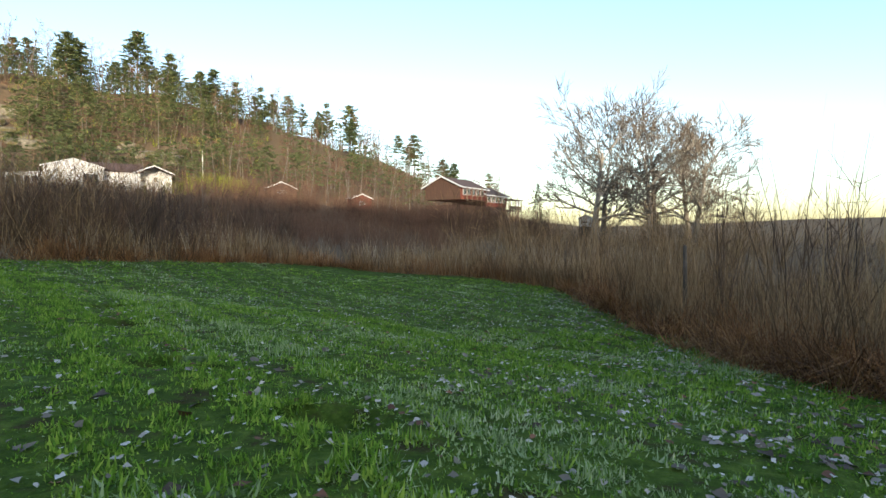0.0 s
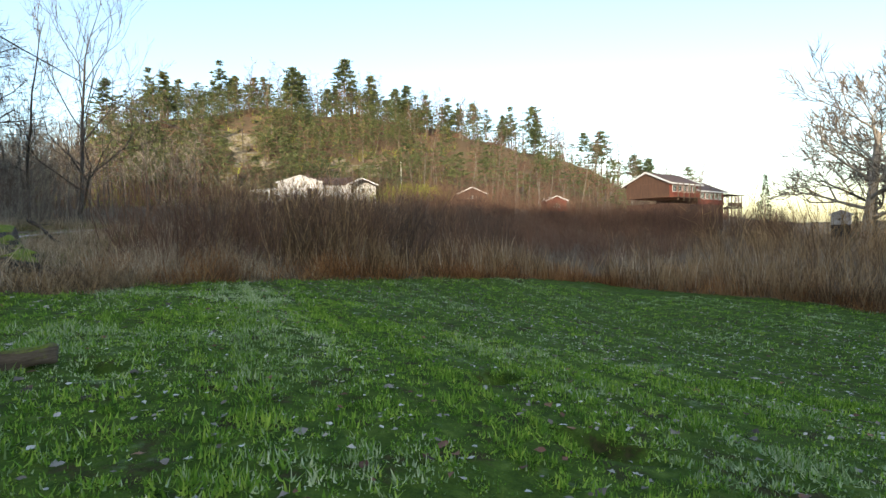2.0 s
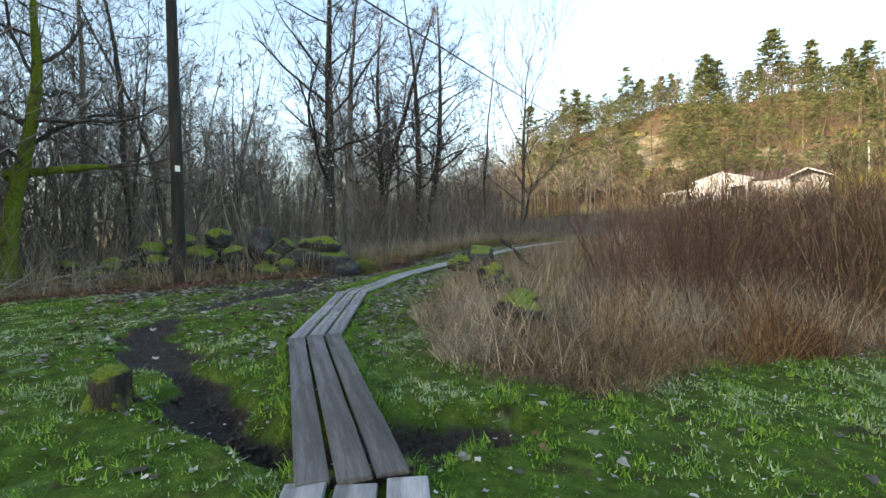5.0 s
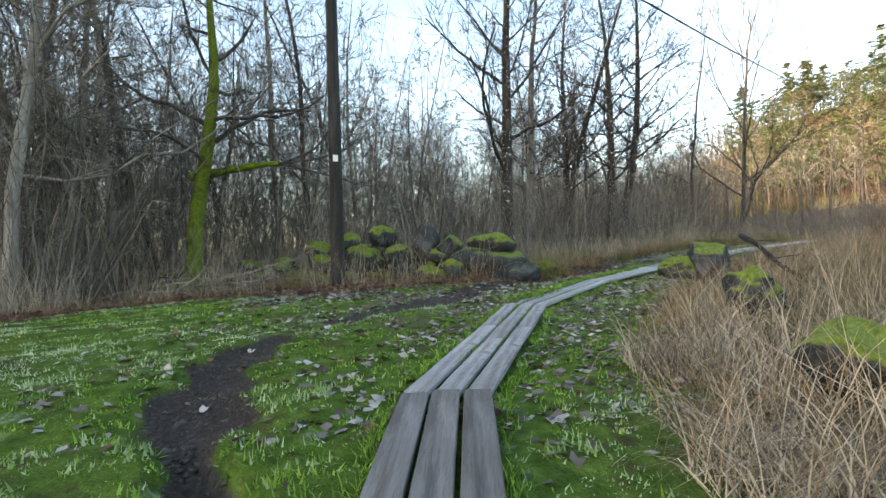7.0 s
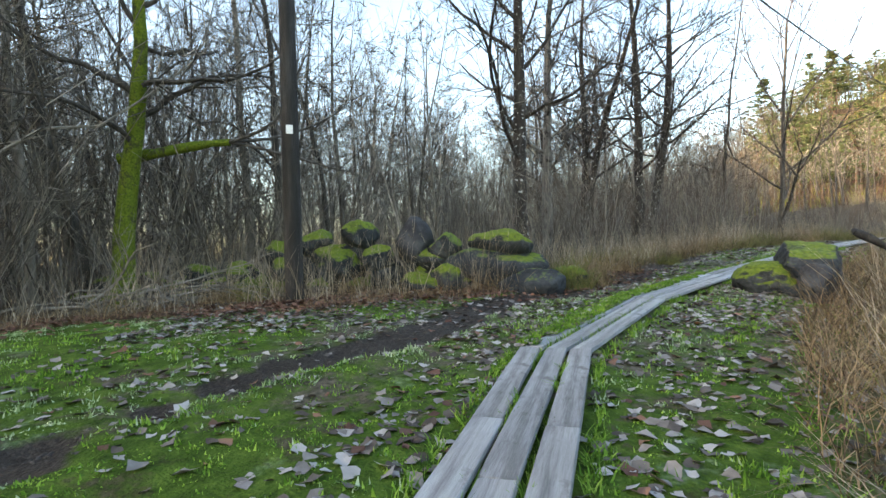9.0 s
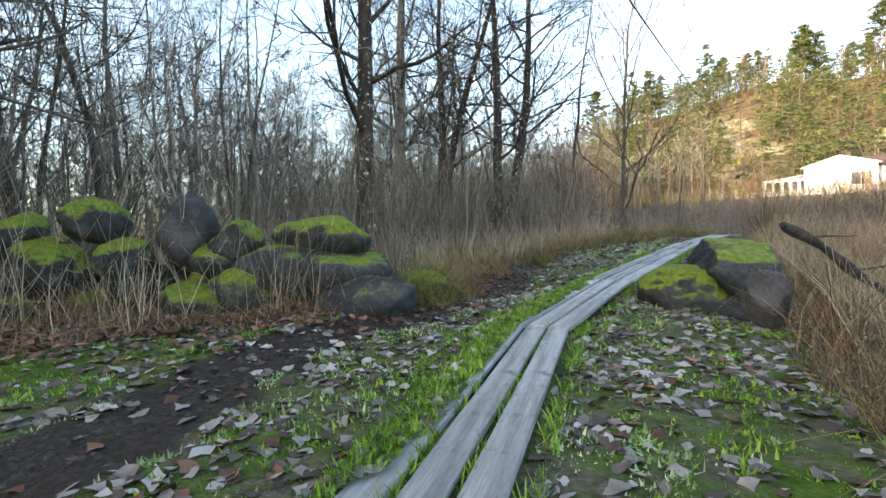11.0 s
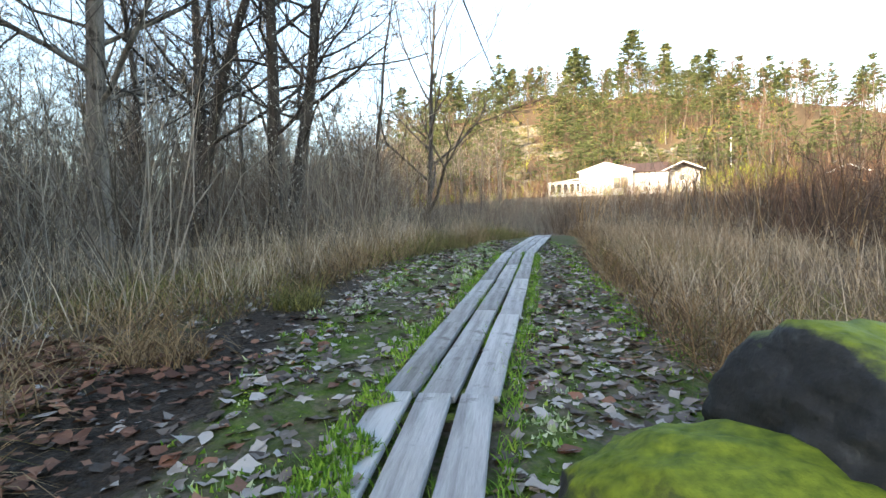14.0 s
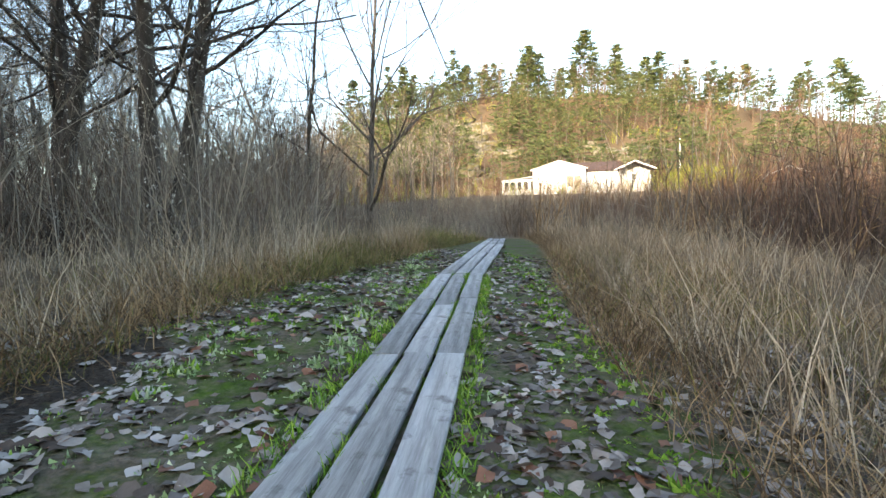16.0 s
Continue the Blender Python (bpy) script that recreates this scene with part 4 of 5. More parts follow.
ALDER = "tall leafless tree with lichen-spotted dark trunk"
near = [(1, -35.3, 12.5, 16, 0.30, (-0.03, -0.03), 1), (2, -39.6, 14.9, 16, 0.26, (0.0, -0.02), 1), (3, -47.2, 19.0, 18, 0.28, (-0.04, 0.0), 2), (4, -43.0, 20.8, 17, 0.27, (0.0, 0.0), 2), (5, -50.5, 18.2, 15, 0.17, (0, 0), 1)]
for sd_, x, y, hh, rr, ln, st in near:
    plant("alder_tree", ALDER, "tree", bare_tree(sd_, hh, rr, 24, 0.22, 0.9, 0.06, st, 10, 9, 0.40, 0.06, ln, fine_w=0.026, min_r=0.012, slim=0.8), ((M_PALEALDER if sd_ == 2 else M_SPOTBARK), M_BARK), (x, y, gz(x, y)), group="tall trees by the path")
plant("birch_tree", "leafless medium tree with fine upswept branches", "tree", crown_tree(12, 26.0, 0.2, 0.12, 14, 0.62, 0.07, 4, 0.72, 0.17, 0.042, 0.07), (M_BARK, M_TWIG), (-51.5, 36.0, gz(-51.5, 36.0)), group="tall trees by the path")
moss = bare_tree(31, 11.0, 0.27, 13, 0.34, 1.0, 0.02, 1, 9, 8, 0.45, 0.12, fine_w=0.022)
bole, boughs = Tubes(), Tubes()
bole.v, bole.q, bole.n = moss[0].v[:1], moss[0].q[:1], len(moss[0].v[0])
boughs.v, boughs.q, boughs.n = moss[0].v[1:], [q - bole.n for q in moss[0].q[1:]], moss[0].n - bole.n
rngm = np.random.default_rng(5)
lp, lr = grow(rngm, (0, 0, 3.6), (0.1, 1.0, 0.15), 2.7, 0.11, 0.05, 0.0, 6)
bole.tube(lp, lr + 0.05 + 0.02 * np.sin(np.arange(7) * 2.1), 8)
for _ in range(3):
    bp_, br_ = grow(rngm, lp[-1], lp[-1] - lp[-2] + rngm.normal(0, 0.12, 3), 3.2, 0.05, 0.1, 0.04, 7)
    moss[1].tube(bp_, br_, 5)
    for q_ in range(2, 8):
        tp_, tr_ = grow(rngm, bp_[q_], rngm.normal(0, 0.7, 3) + [0, 0.6, 0.3], 1.1, 0.016, 0.15, 0.05, 4)
        moss[1].tube(tp_, tr_, 3)
plant("mossy_tree", "crooked tree thickly covered in bright green moss", "tree", (bole, boughs, moss[1]), (M_MOSSBARK, M_BARK, M_BARK), (-30.2, 1.2, gz(-30.2, 1.2)), 0, "", ("trunk", "boughs", "crown"))

# the wood behind the lawn and along the path
wood_kinds = [bare_tree(50 + i, 11 + 1.5 * i, 0.085 + 0.018 * i, 14, 0.16 + 0.06 * (i % 3), 0.85, 0.07, 1 + (i == 1), 10, 8, 0.45, 0.11, fine_w=0.024, slim=0.8) for i in range(5)]
made = []
for i, tb in enumerate(wood_kinds):
    made.append([t.mesh(n, m) for t, n, m in zip(tb, ("trunk", "crown"), ((M_BARK, M_PALEBARK)[i % 2], M_HAZEL))])
rw = np.random.default_rng(77)
placed = []
tries = 0
while len(placed) < 205 and tries < 6000:
    tries += 1
    az_ = rw.uniform(58, 140)
    rr_ = rw.uniform(14 if az_ > 84 else 46, 78)
    x, y = CX - rr_ * math.sin(radians(az_)), CY + rr_ * math.cos(radians(az_))
    if inside(OPEN, np.array(x), np.array(y)) or along(EDGE, np.array(x), np.array(y))[0] < 2.2:
        continue
    if y > 6 and x > -45:
        continue
    if 3.0 < y - 0.1 * x < 14 and x > -34:
        continue
    if along(BOARDS, np.array(x), np.array(y))[0] < 8.5:
        continue
    if any((x - a) ** 2 + (y - b) ** 2 < 2.0 for a, b in placed):
        continue
    placed.append((x, y))
    k_ = int(rw.integers(0, 5))
    ob = thing("woodland_tree", "slender leafless woodland tree with " + ("pale" if k_ % 2 else "dark") + " bark", "tree", (x, y, gz(x, y)), rw.uniform(0, 360), "trees of the wood")
    ob.matrix_basis = ob.matrix_basis @ pose(0, 0, 0, rw.uniform(-6, 6), rw.uniform(-6, 6), 0)
    s = rw.uniform(0.75, 1.25)
    ob.scale = (s, s, s * rw.uniform(0.9, 1.1))
    for me_, n_ in zip(made[k_], ("trunk", "crown")):
        part(n_, me_, ob)

far_kinds = [bare_tree(180 + i, 11 + i, 0.085, 12, 0.2, 0.85, 0.07, 1, 5, 5, 0.42, 0.10, fine_w=0.04, min_r=0.024, lite=True) for i in range(4)]
rr2 = np.random.default_rng(19)
fp = []
for _ in range(400):
    az_ = rr2.uniform(54, 138)
    d_ = rr2.uniform(24 if az_ > 86 else 62, 110)
    x, y = CX - d_ * math.sin(radians(az_)), CY + d_ * math.cos(radians(az_))
    fp.append((rr2.integers(0, 4), x, y, float(land(x, y)) - 0.1, rr2.uniform(0, 6.28), rr2.uniform(0.6, 1.15)))
for k_, nm in ((0, "far_wood_stems"), (1, "far_wood_crowns")):
    v, f = merged([t[k_] for t in far_kinds], fp)
    stuff(nm, v, f, M_HAZEL, "dense grey leafless woodland behind the near trees", "woodland")

# oaks beyond the marsh
oak = [crown_tree(90 + i, 23.0 - 1.4 * i, 0.6 - 0.05 * i, 0.26, 10, 1.0, 0.03, 4, 0.73, 0.22, 0.12, split=4) for i in range(3)]
for i, (x, y) in enumerate(((23.5, 79.5), (33.5, 82.0), (41.5, 84.0), (38.5, 92.0), (29.0, 92.0), (46.0, 95.0))):
    tb = oak[i % 3]
    plant("oak_tree", "large spreading leafless oak beyond the marsh", "tree", tb, (M_PALEBARK, M_OAKTWIG), (x, y, gz(x, y)), i * 70, "oaks beyond the marsh")
plant("spruce_tree", "dark green spruce beside the red house", "tree", spruce(7, 12, 0.16), (M_PINEBARK, M_NEEDLE), (23.0, 124.0, gz(23, 124)))
for i, (x, y, hh) in enumerate(((-28, 100, 5), (28.5, 96, 4.5))):
    plant("juniper_bush", "dense dark evergreen bush", "bush", spruce(70 + i, hh, 0.1), (M_PINEBARK, M_NEEDLE), (x, y, gz(x, y)))

# ---------- hill ----------
def on_hill(az_, r_):
    x, y = CX - r_ * np.sin(np.radians(az_)), CY + r_ * np.cos(np.radians(az_))
    return x, y, land(x, y)


pines = [pine(110 + i, 15 + i, 0.22, (0.2, 0.34, 0.45, 0.28, 0.5)[i], (0.27, 0.22, 0.25, 0.25, 0.28)[i], 13, 5) for i in range(5)]
pmesh = [[t.mesh(n, m) for t, n, m in zip(tb, ("trunk", "crown"), (M_PINEBARK, M_NEEDLE))] for tb in pines]
rp = np.random.default_rng(8)
for i in range(40):
    az_ = -8 + 60 * (i + rp.uniform(-0.9, 1.3)) / 40
    if az_ < 8 and i % 3:
        continue
    x, y, z = on_hill(az_, rp.uniform(196, 238))
    k_ = int(rp.integers(0, 5))
    ob = thing("pine_tree", "Scots pine on the hilltop against the sky", "tree", (float(x), float(y), float(z)), rp.uniform(0, 360), "pines on the hill")
    s = rp.uniform(0.7, 1.3)
    ob.scale = (s, s, s)
    for me_, n_ in zip(pmesh[k_], ("trunk", "crown")):
        part(n_, me_, ob)

for i in range(9):
    x, y, z = on_hill(-6 + 24 * (i + rp.uniform(-1.2, 1.2)) / 9, rp.uniform(180, 232))
    ob = thing("pine_tree", "tall Scots pine standing above bare birches", "tree", (float(x), float(y), float(z)), rp.uniform(0, 360), "pines on the hill")
    s = rp.uniform(0.7, 1.3)
    ob.scale = (s, s, s)
    for me_, n_ in zip(pmesh[int(rp.integers(0, 5))], ("trunk", "crown")):
        part(n_, me_, ob)
thin = [bare_tree(130 + i, 12, 0.13, 9, 0.3, 0.6, 0.1, 1, 4, 4, 0.34, 0.07, fine_w=0.09, min_r=0.05, lite=True) for i in range(4)]
hill_pine = [pine(140 + i, 12.0, 0.15, 0.25 + 0.12 * i, 0.36, 6, 3) for i in range(3)]
bush_t = [shrub(150 + i, 3.0, 9, 0.8, 3, 0.05) for i in range(3)]


CRAGS = [(-86.9, 151.5, 9), (-92.0, 149.0, 6), (-80.5, 152.5, 6), (-115.6, 134, 7), (-109.2, 119, 6), (-101.5, 122, 5), (-106, 132, 6), (-128.5, 146, 9), (-122, 138, 6), (-73, 158, 5), (-132, 150, 7), (-127, 131, 5)]


def hillside(n, lo, hi, a0, a1, kinds, size, seed):
    r = np.random.default_rng(seed)
    az_, d = r.uniform(a0, a1, n), r.uniform(lo, hi, n)
    x, y, z = on_hill(az_, d)
    free = np.ones(n, bool)
    for cx, cy, w in CRAGS:
        free &= np.hypot(x - cx - 0.3 * w, y - cy + 0.5 * w) > 0.75 * w
    az_, x, y, z = az_[free], x[free], y[free], z[free]
    n = len(x)
    return list(zip(r.integers(0, kinds, n), x, y, z, r.uniform(0, 6.28, n), r.uniform(*size, n)))


pl = hillside(480, 116, 240, -12, 70, 4, (0.6, 1.25), 1) + hillside(120, 200, 240, -10, 40, 4, (1.1, 1.8), 9)
v, f = merged([t[0] for t in thin], pl)
stuff("birch_wood", v, f, M_PALEBARK, "pale bare birch stems on the sunlit hillside", "woodland")
v, f = merged([t[1] for t in thin], pl)
stuff("birch_twigs", v, f, M_REDTWIG, "reddish bare birch crowns on the hillside", "woodland")
pl = [q for q in hillside(560, 130, 244, -4, 54, 3, (0.5, 1.15), 2) if bearing(q[1], q[2])[0] > 20 - 24 * abs(math.sin(q[1] * 12.9 + q[2] * 4.1))]
pl += hillside(260, 130, 240, 20, 52, 3, (0.7, 1.15), 12)
v, f = merged([t[0] for t in hill_pine], pl)
stuff("pine_stems", v, f, M_PINEBARK, "orange pine stems on the hillside", "woodland")
v, f = merged([t[1] for t in hill_pine], pl)
stuff("pine_wood", v, f, M_NEEDLE, "olive green pine crowns on the hillside", "woodland")
pl = hillside(300, 80, 235, 44, 74, 4, (0.8, 1.35), 17)
for k_, nm, m_ in ((0, "flank_stems", M_BARK), (1, "flank_crowns", M_HAZEL)):
    v, f = merged([t[k_] for t in thin], pl)
    stuff(nm, v, f, m_, "grey-brown leafless trees on the hill's shaded flank", "woodland")
v, f = merged(bush_t, hillside(1700, 106, 244, -12, 66, 3, (0.6, 1.8), 3))
stuff("hill_brush", v, f, M_REDTWIG, "russet brushwood on the hillside", "woodland")
v, f = merged(bush_t, hillside(900, 114, 225, 16, 64, 3, (0.6, 1.4), 4))
stuff("yellow_brush", v, f, M_BROOM, "yellow-green brushwood on the hillside", "woodland")
rk = np.random.default_rng(15)
for i, (x, y, w_) in enumerate(CRAGS):
    for j in range(5):
        sz = w_ * rk.uniform(0.16, 0.40)
        x1, y1 = x + rk.uniform(-1.0, 1.0) * w_, y + rk.uniform(-0.35, 0.35) * w_
        z1 = float(land(x1, y1)) + sz * rk.uniform(-0.1, 0.2)
        boulder("rock_outcrop", "sunlit pale rock outcrop on the hillside", (x1, y1, z1), (sz * 1.7, sz * 0.9, sz * rk.uniform(0.7, 1.1)), 200 + i * 5 + j, M_CLIFF, turn=rk.uniform(20, 60), tilt=(rk.uniform(-12, 12), rk.uniform(-12, 12)), rough=0.22, group="rock outcrops", detail=3, facets=((-0.2, -0.9, 0.3, 0.55), (0.0, 0.0, 1.0, 0.6)))

# ---------- marsh thicket, reeds and dry grass ----------
def thicket(n, a0, a1, r0, r1, templates, size, seed, keep=None):
    r = np.random.default_rng(seed)
    az_, d = r.uniform(a0, a1, n), np.sqrt(r.uniform(r0 * r0, r1 * r1, n))
    x, y = CX - d * np.sin(np.radians(az_)), CY + d * np.cos(np.radians(az_))
    ok = ~inside(OPEN, x, y) & (along(EDGE, x, y)[0] > 1.2) & (along(BOARDS, x, y)[0] > 1.8)
    if keep is not None:
        ok &= r.uniform(0, 1, n) < keep(x, y)
    x, y = x[ok], y[ok]
    m = len(x)
    return merged(templates, list(zip(r.integers(0, len(templates), m), x, y, ground_z(x, y), r.uniform(0, 6.28, m), r.uniform(*size, m))))


willow = [shrub(160 + i, 3.2, 14, 0.5, 5, 0.017) for i in range(4)]
v, f = thicket(950, -14, 34, 30, 94, willow, (0.4, 1.12), 21)
stuff("willow_thicket", v, f, M_REDTWIG, "dense red-brown willow thicket over the marsh", "thicket")
v, f = thicket(560, -84, -12, 28, 90, willow, (0.4, 0.95), 37)
stuff("tan_willows", v, f, M_STRAW, "tan leafless willows and reeds over the marsh", "thicket")
v, f = thicket(420, 34, 54, 28, 92, willow, (0.35, 0.8), 36)
stuff("grey_willows", v, f, M_HAZEL, "low grey-tan leafless willows beside the boardwalk", "thicket")
v, f = thicket(170, 24, 48, 84, 110, willow, (0.45, 0.8), 26)
stuff("house_brush", v, f, M_REED, "pale brush below the white house", "thicket")
v, f = thicket(46, -42, -20, 30, 62, willow, (1.1, 1.9), 27)
stuff("tall_willows", v, f, M_STRAW, "tall tan willow bushes in the marsh", "thicket")
far_from_path = lambda x, y: (along(BOARDS, x, y)[0] > 7.5) | (x > -19)
v, f = thicket(520, 2, 60, 14, 48, willow, (0.5, 1.3), 22, far_from_path)
stuff("marsh_shrubs", v, f, M_TWIG, "grey-brown leafless shrubs in the marsh", "thicket")
v, f = thicket(190, -8, 50, 7, 19, willow, (0.6, 1.05), 28, lambda x, y: (along(BOARDS, x, y)[0] > 5.0) & (x > -21))
stuff("brown_thicket", v, f, M_REDTWIG, "brown leafless shrubs at the lawn's edge", "thicket")
hazel = [shrub(170 + i, 4.4, 15, 0.65, 5, 0.014) for i in range(4)]
v, f = thicket(950, 58, 140, 13, 70, hazel, (0.5, 1.2), 23, lambda x, y: (np.hypot(x - PX, y - PY) > 1.5) & ~((y > 4) & (y < 13) & (x > -31)))
stuff("hazel_brush", v, f, M_HAZEL, "grey leafless hazel undergrowth in the wood", "undergrowth")

def brush(box, n, templates, size, seed):
    r = np.random.default_rng(seed)
    x, y = r.uniform(box[0], box[2], n), r.uniform(box[1], box[3], n)
    return merged(templates, list(zip(r.integers(0, len(templates), n), x, y, ground_z(x, y) - 0.05, r.uniform(0, 6.28, n), r.uniform(*size, n))))


tall = [shrub(190 + i, 5.0, 8, 0.45, 5, 0.028) for i in range(4)]
v, f = brush((-40, 36, -20, 52), 16, tall, (0.55, 1.15), 24)
stuff("tall_brush", v, f, M_HAZEL, "tall dark leafless stems before the white house", "thicket")
v, f = brush((-40, 34, -16, 46), 40, tall, (0.5, 0.9), 29)
stuff("tan_brush", v, f, M_STRAW, "tan leafless stems in the marsh", "thicket")
v, f = thicket(260, 60, 86, 32, 62, willow, (0.7, 1.5), 33)
stuff("wood_brush", v, f, M_TWIG, "dark brown leafless brush below the tall trees", "thicket")
v, f = brush((-22.0, 18.0, -14.5, 28), 56, willow, (0.75, 1.25), 34)
stuff("lawn_brush", v, f, M_STRAW, "tan leafless brush beyond the lawn's corner", "thicket")
r35 = np.random.default_rng(35)
saps = []
for (ax, ay), (bx, by) in zip(OPEN[20:26], OPEN[21:27]):
    n_ = math.hypot(bx - ax, by - ay)
    for _ in range(int(3.2 * n_)):
        u, d_ = r35.uniform(0, 1), r35.uniform(0.9, 5.5)
        x, y = ax + (bx - ax) * u + (by - ay) / n_ * d_, ay + (by - ay) * u - (bx - ax) / n_ * d_
        saps.append((r35.integers(0, 4), x, y, float(ground_z(x, y)) - 0.05, r35.uniform(0, 6.28), r35.uniform(0.45, 1.05)))
v, f = merged([shrub(230 + i, 4.2, 7, 0.4, 6, 0.009) for i in range(4)], saps)
stuff("saplings", v, f, M_HAZEL, "slender grey leafless saplings along the path", "undergrowth")
saps = []
for (ax, ay), (bx, by) in zip(OPEN[13:18], OPEN[14:19]):
    n_ = math.hypot(bx - ax, by - ay)
    for _ in range(int(4.5 * n_)):
        u, d_ = r35.uniform(0, 1), r35.uniform(0.7, 5.0)
        x, y = ax + (bx - ax) * u + (by - ay) / n_ * d_, ay + (by - ay) * u - (bx - ax) / n_ * d_
        saps.append((r35.integers(0, 4), x, y, float(ground_z(x, y)) - 0.05, r35.uniform(0, 6.28), r35.uniform(0.3, 0.62)))
v, f = merged([shrub(240 + i, 2.6, 11, 0.9, 8, 0.0055) for i in range(4)], saps)
stuff("path_brush", v, f, M_STRAW, "tangled tan brush in the reeds beside the boardwalk", "undergrowth")
for i, (x, y, hh) in enumerate(((-28.6, -1.6, 7.5), (-30.0, -3.4, 8.5), (-28.2, -4.6, 7.0), (-31.6, -1.0, 9.0), (-31.5, -6.0, 8.5), (-32.6, 2.8, 8.0), (-34.5, 5.2, 8.5), (-33.8, 0.2, 9.5), (-30.0, -8.0, 8.0))):
    plant("hazel_bush", "tall arching clump of bare grey hazel stems", "bush", [shrub(500 + i * 9 + k_, hh, 9, 0.75, 11, 0.0085) for k_ in range(6)], [M_HAZEL] * 6, (x, y, float(ground_z(x, y))), i * 50, "hazel clumps in the wood", ["stem"] * 6)
v, f = brush((-45, 92, 22, 103), 330, willow, (1.1, 1.9), 25)
stuff("shed_brush", v, f, M_REDTWIG, "red-brown brushwood below the sheds", "thicket")

def reed_band(name, label, n, stretch, lo, hi, height, width, material, seed, lean, droop, patch=2.5, segs=2):
    """Blades along a stretch of the open ground's edge, from lo to hi metres outside it."""
    r = np.random.default_rng(seed)
    pts = np.array(stretch)
    seg = np.diff(pts, axis=0)
    ln = np.hypot(seg[:, 0], seg[:, 1])
    k = r.choice(len(seg), n, p=ln / ln.sum())
    d = hi * r.uniform(0, 1, n) ** 1.6 + r.normal(0, 0.15, n)
    base = pts[k] + seg[k] * r.uniform(0, 1, n)[:, None]
    nrm = np.stack([seg[k, 1], -seg[k, 0]], -1) / ln[k][:, None]
    x, y = (base + nrm * (lo + d)[:, None] + r.normal(0, 0.2, (n, 2))).T
    o, e = inside(OPEN, x, y), along(EDGE, x, y)[0]
    ok = (np.where(o, -e, e) > lo) & (r.uniform(0, 1, n) < 0.08 + 0.92 * clumped(x, y, patch, seed) ** 1.5) & (along(BOARDS, x, y)[0] > 0.75)
    x, y = x[ok], y[ok]
    p = np.stack([x, y, ground_z(x, y) - 0.02], -1)
    h = r.uniform(*height, len(p)) * (0.45 + 0.75 * clumped(x, y, patch * 0.7, seed + 1))
    v, f = blades(r, p, h, r.uniform(*width, len(p)), lean, segs, droop)
    return stuff(name, v, f, material, label, "dry grass")


marsh_edge, right_edge, left_edge = OPEN[1:10], OPEN[8:20], OPEN[20:34]
reed_band("marsh_reeds", "tall tan dry reeds along the lawn's edge", 30000, OPEN[1:5], 0.0, 11, (0.9, 1.7), (0.010, 0.022), M_STRAW, 41, 0.14, 0.3)
reed_band("far_marsh_reeds", "tan dry reeds beyond the lawn", 24000, OPEN[3:9], 0.0, 14, (0.8, 1.7), (0.02, 0.05), M_STRAW, 49, 0.16, 0.35)
reed_band("pale_marsh_stems", "pale broken stems standing in the marsh", 5000, OPEN[3:9], 0.5, 16, (1.0, 2.3), (0.02, 0.04), M_REED, 50, 0.14, 0.2)
reed_band("rust_sedge", "drooping rust-brown sedge at the lawn's edge", 52000, marsh_edge, -0.4, 3.5, (0.5, 1.2), (0.010, 0.022), M_RUST, 42, 0.4, 1.0)
reed_band("sedge_clumps", "arching orange-brown sedge clumps beside the lawn", 30000, OPEN[0:4], -0.5, 1.8, (0.6, 1.15), (0.014, 0.03), M_RUST, 54, 0.75, 1.7, patch=1.1, segs=3)
reed_band("tall_reeds", "sparse tall pale reeds above the sedge", 700, OPEN[1:4], 0.4, 4.5, (2.4, 3.8), (0.016, 0.03), M_STRAW, 43, 0.05, 0.15)
reed_band("path_reeds", "tall pale dry reeds beside the boardwalk", 32000, right_edge, 0.15, 6, (0.45, 1.35), (0.007, 0.016), M_REED, 44, 0.27, 0.6)
reed_band("path_straw", "bent dry straw beside the boardwalk", 62000, right_edge, -0.35, 3.0, (0.35, 1.05), (0.005, 0.012), M_STRAW, 45, 0.55, 1.4, segs=3)
reed_band("wood_reeds", "tall pale dry reeds below the wood's edge", 15000, left_edge[:6], 0.3, 7, (0.4, 1.3), (0.007, 0.016), M_REED, 47, 0.25, 0.5)
reed_band("wood_edge_grass", "matted dry grass under the wood's edge", 56000, left_edge, -0.25, 3.5, (0.25, 0.8), (0.007, 0.014), M_STRAW, 46, 0.6, 1.4, segs=3)
reed_band("olive_sedge", "olive-green and tan sedge beside the path", 36000, OPEN[20:25], -0.3, 2.4, (0.3, 0.8), (0.007, 0.014), M_OLIVE, 55, 0.6, 1.4, segs=3)
reed_band("damp_sedge", "olive-green sedge among dry reeds", 16000, OPEN[13:19], -0.2, 2.6, (0.3, 0.8), (0.007, 0.014), M_OLIVE, 56, 0.5, 1.3, segs=3)
reed_band("bent_straw", "bent golden straw beside the mud", 20000, left_edge[:8], -0.3, 1.7, (0.4, 0.95), (0.006, 0.013), M_STRAW, 53, 0.8, 1.6, segs=3)
reed_band("wood_edge_stems", "thin dead stems before the old stone wall", 11000, left_edge[4:], 0.5, 5.0, (0.7, 1.6), (0.008, 0.014), M_REED, 48, 0.25, 0.4)

# ---------- lawn ----------
def lawn_keep(x, y):
    ok = inside(OPEN, x, y)
    d, _ = along(BOARDS, x, y)
    m, _ = mudness(x, y)
    onpath = d > 0.36
    thin_ = np.interp(x, [-34, -24, -20, -15], [0.85, 0.9, 0.95, 1.0])
    return ok * onpath * (m < 0.45) * (0.5 + 0.5 * clumped(x, y, 0.5, 2.0)) * thin_


rl = np.random.default_rng(51)


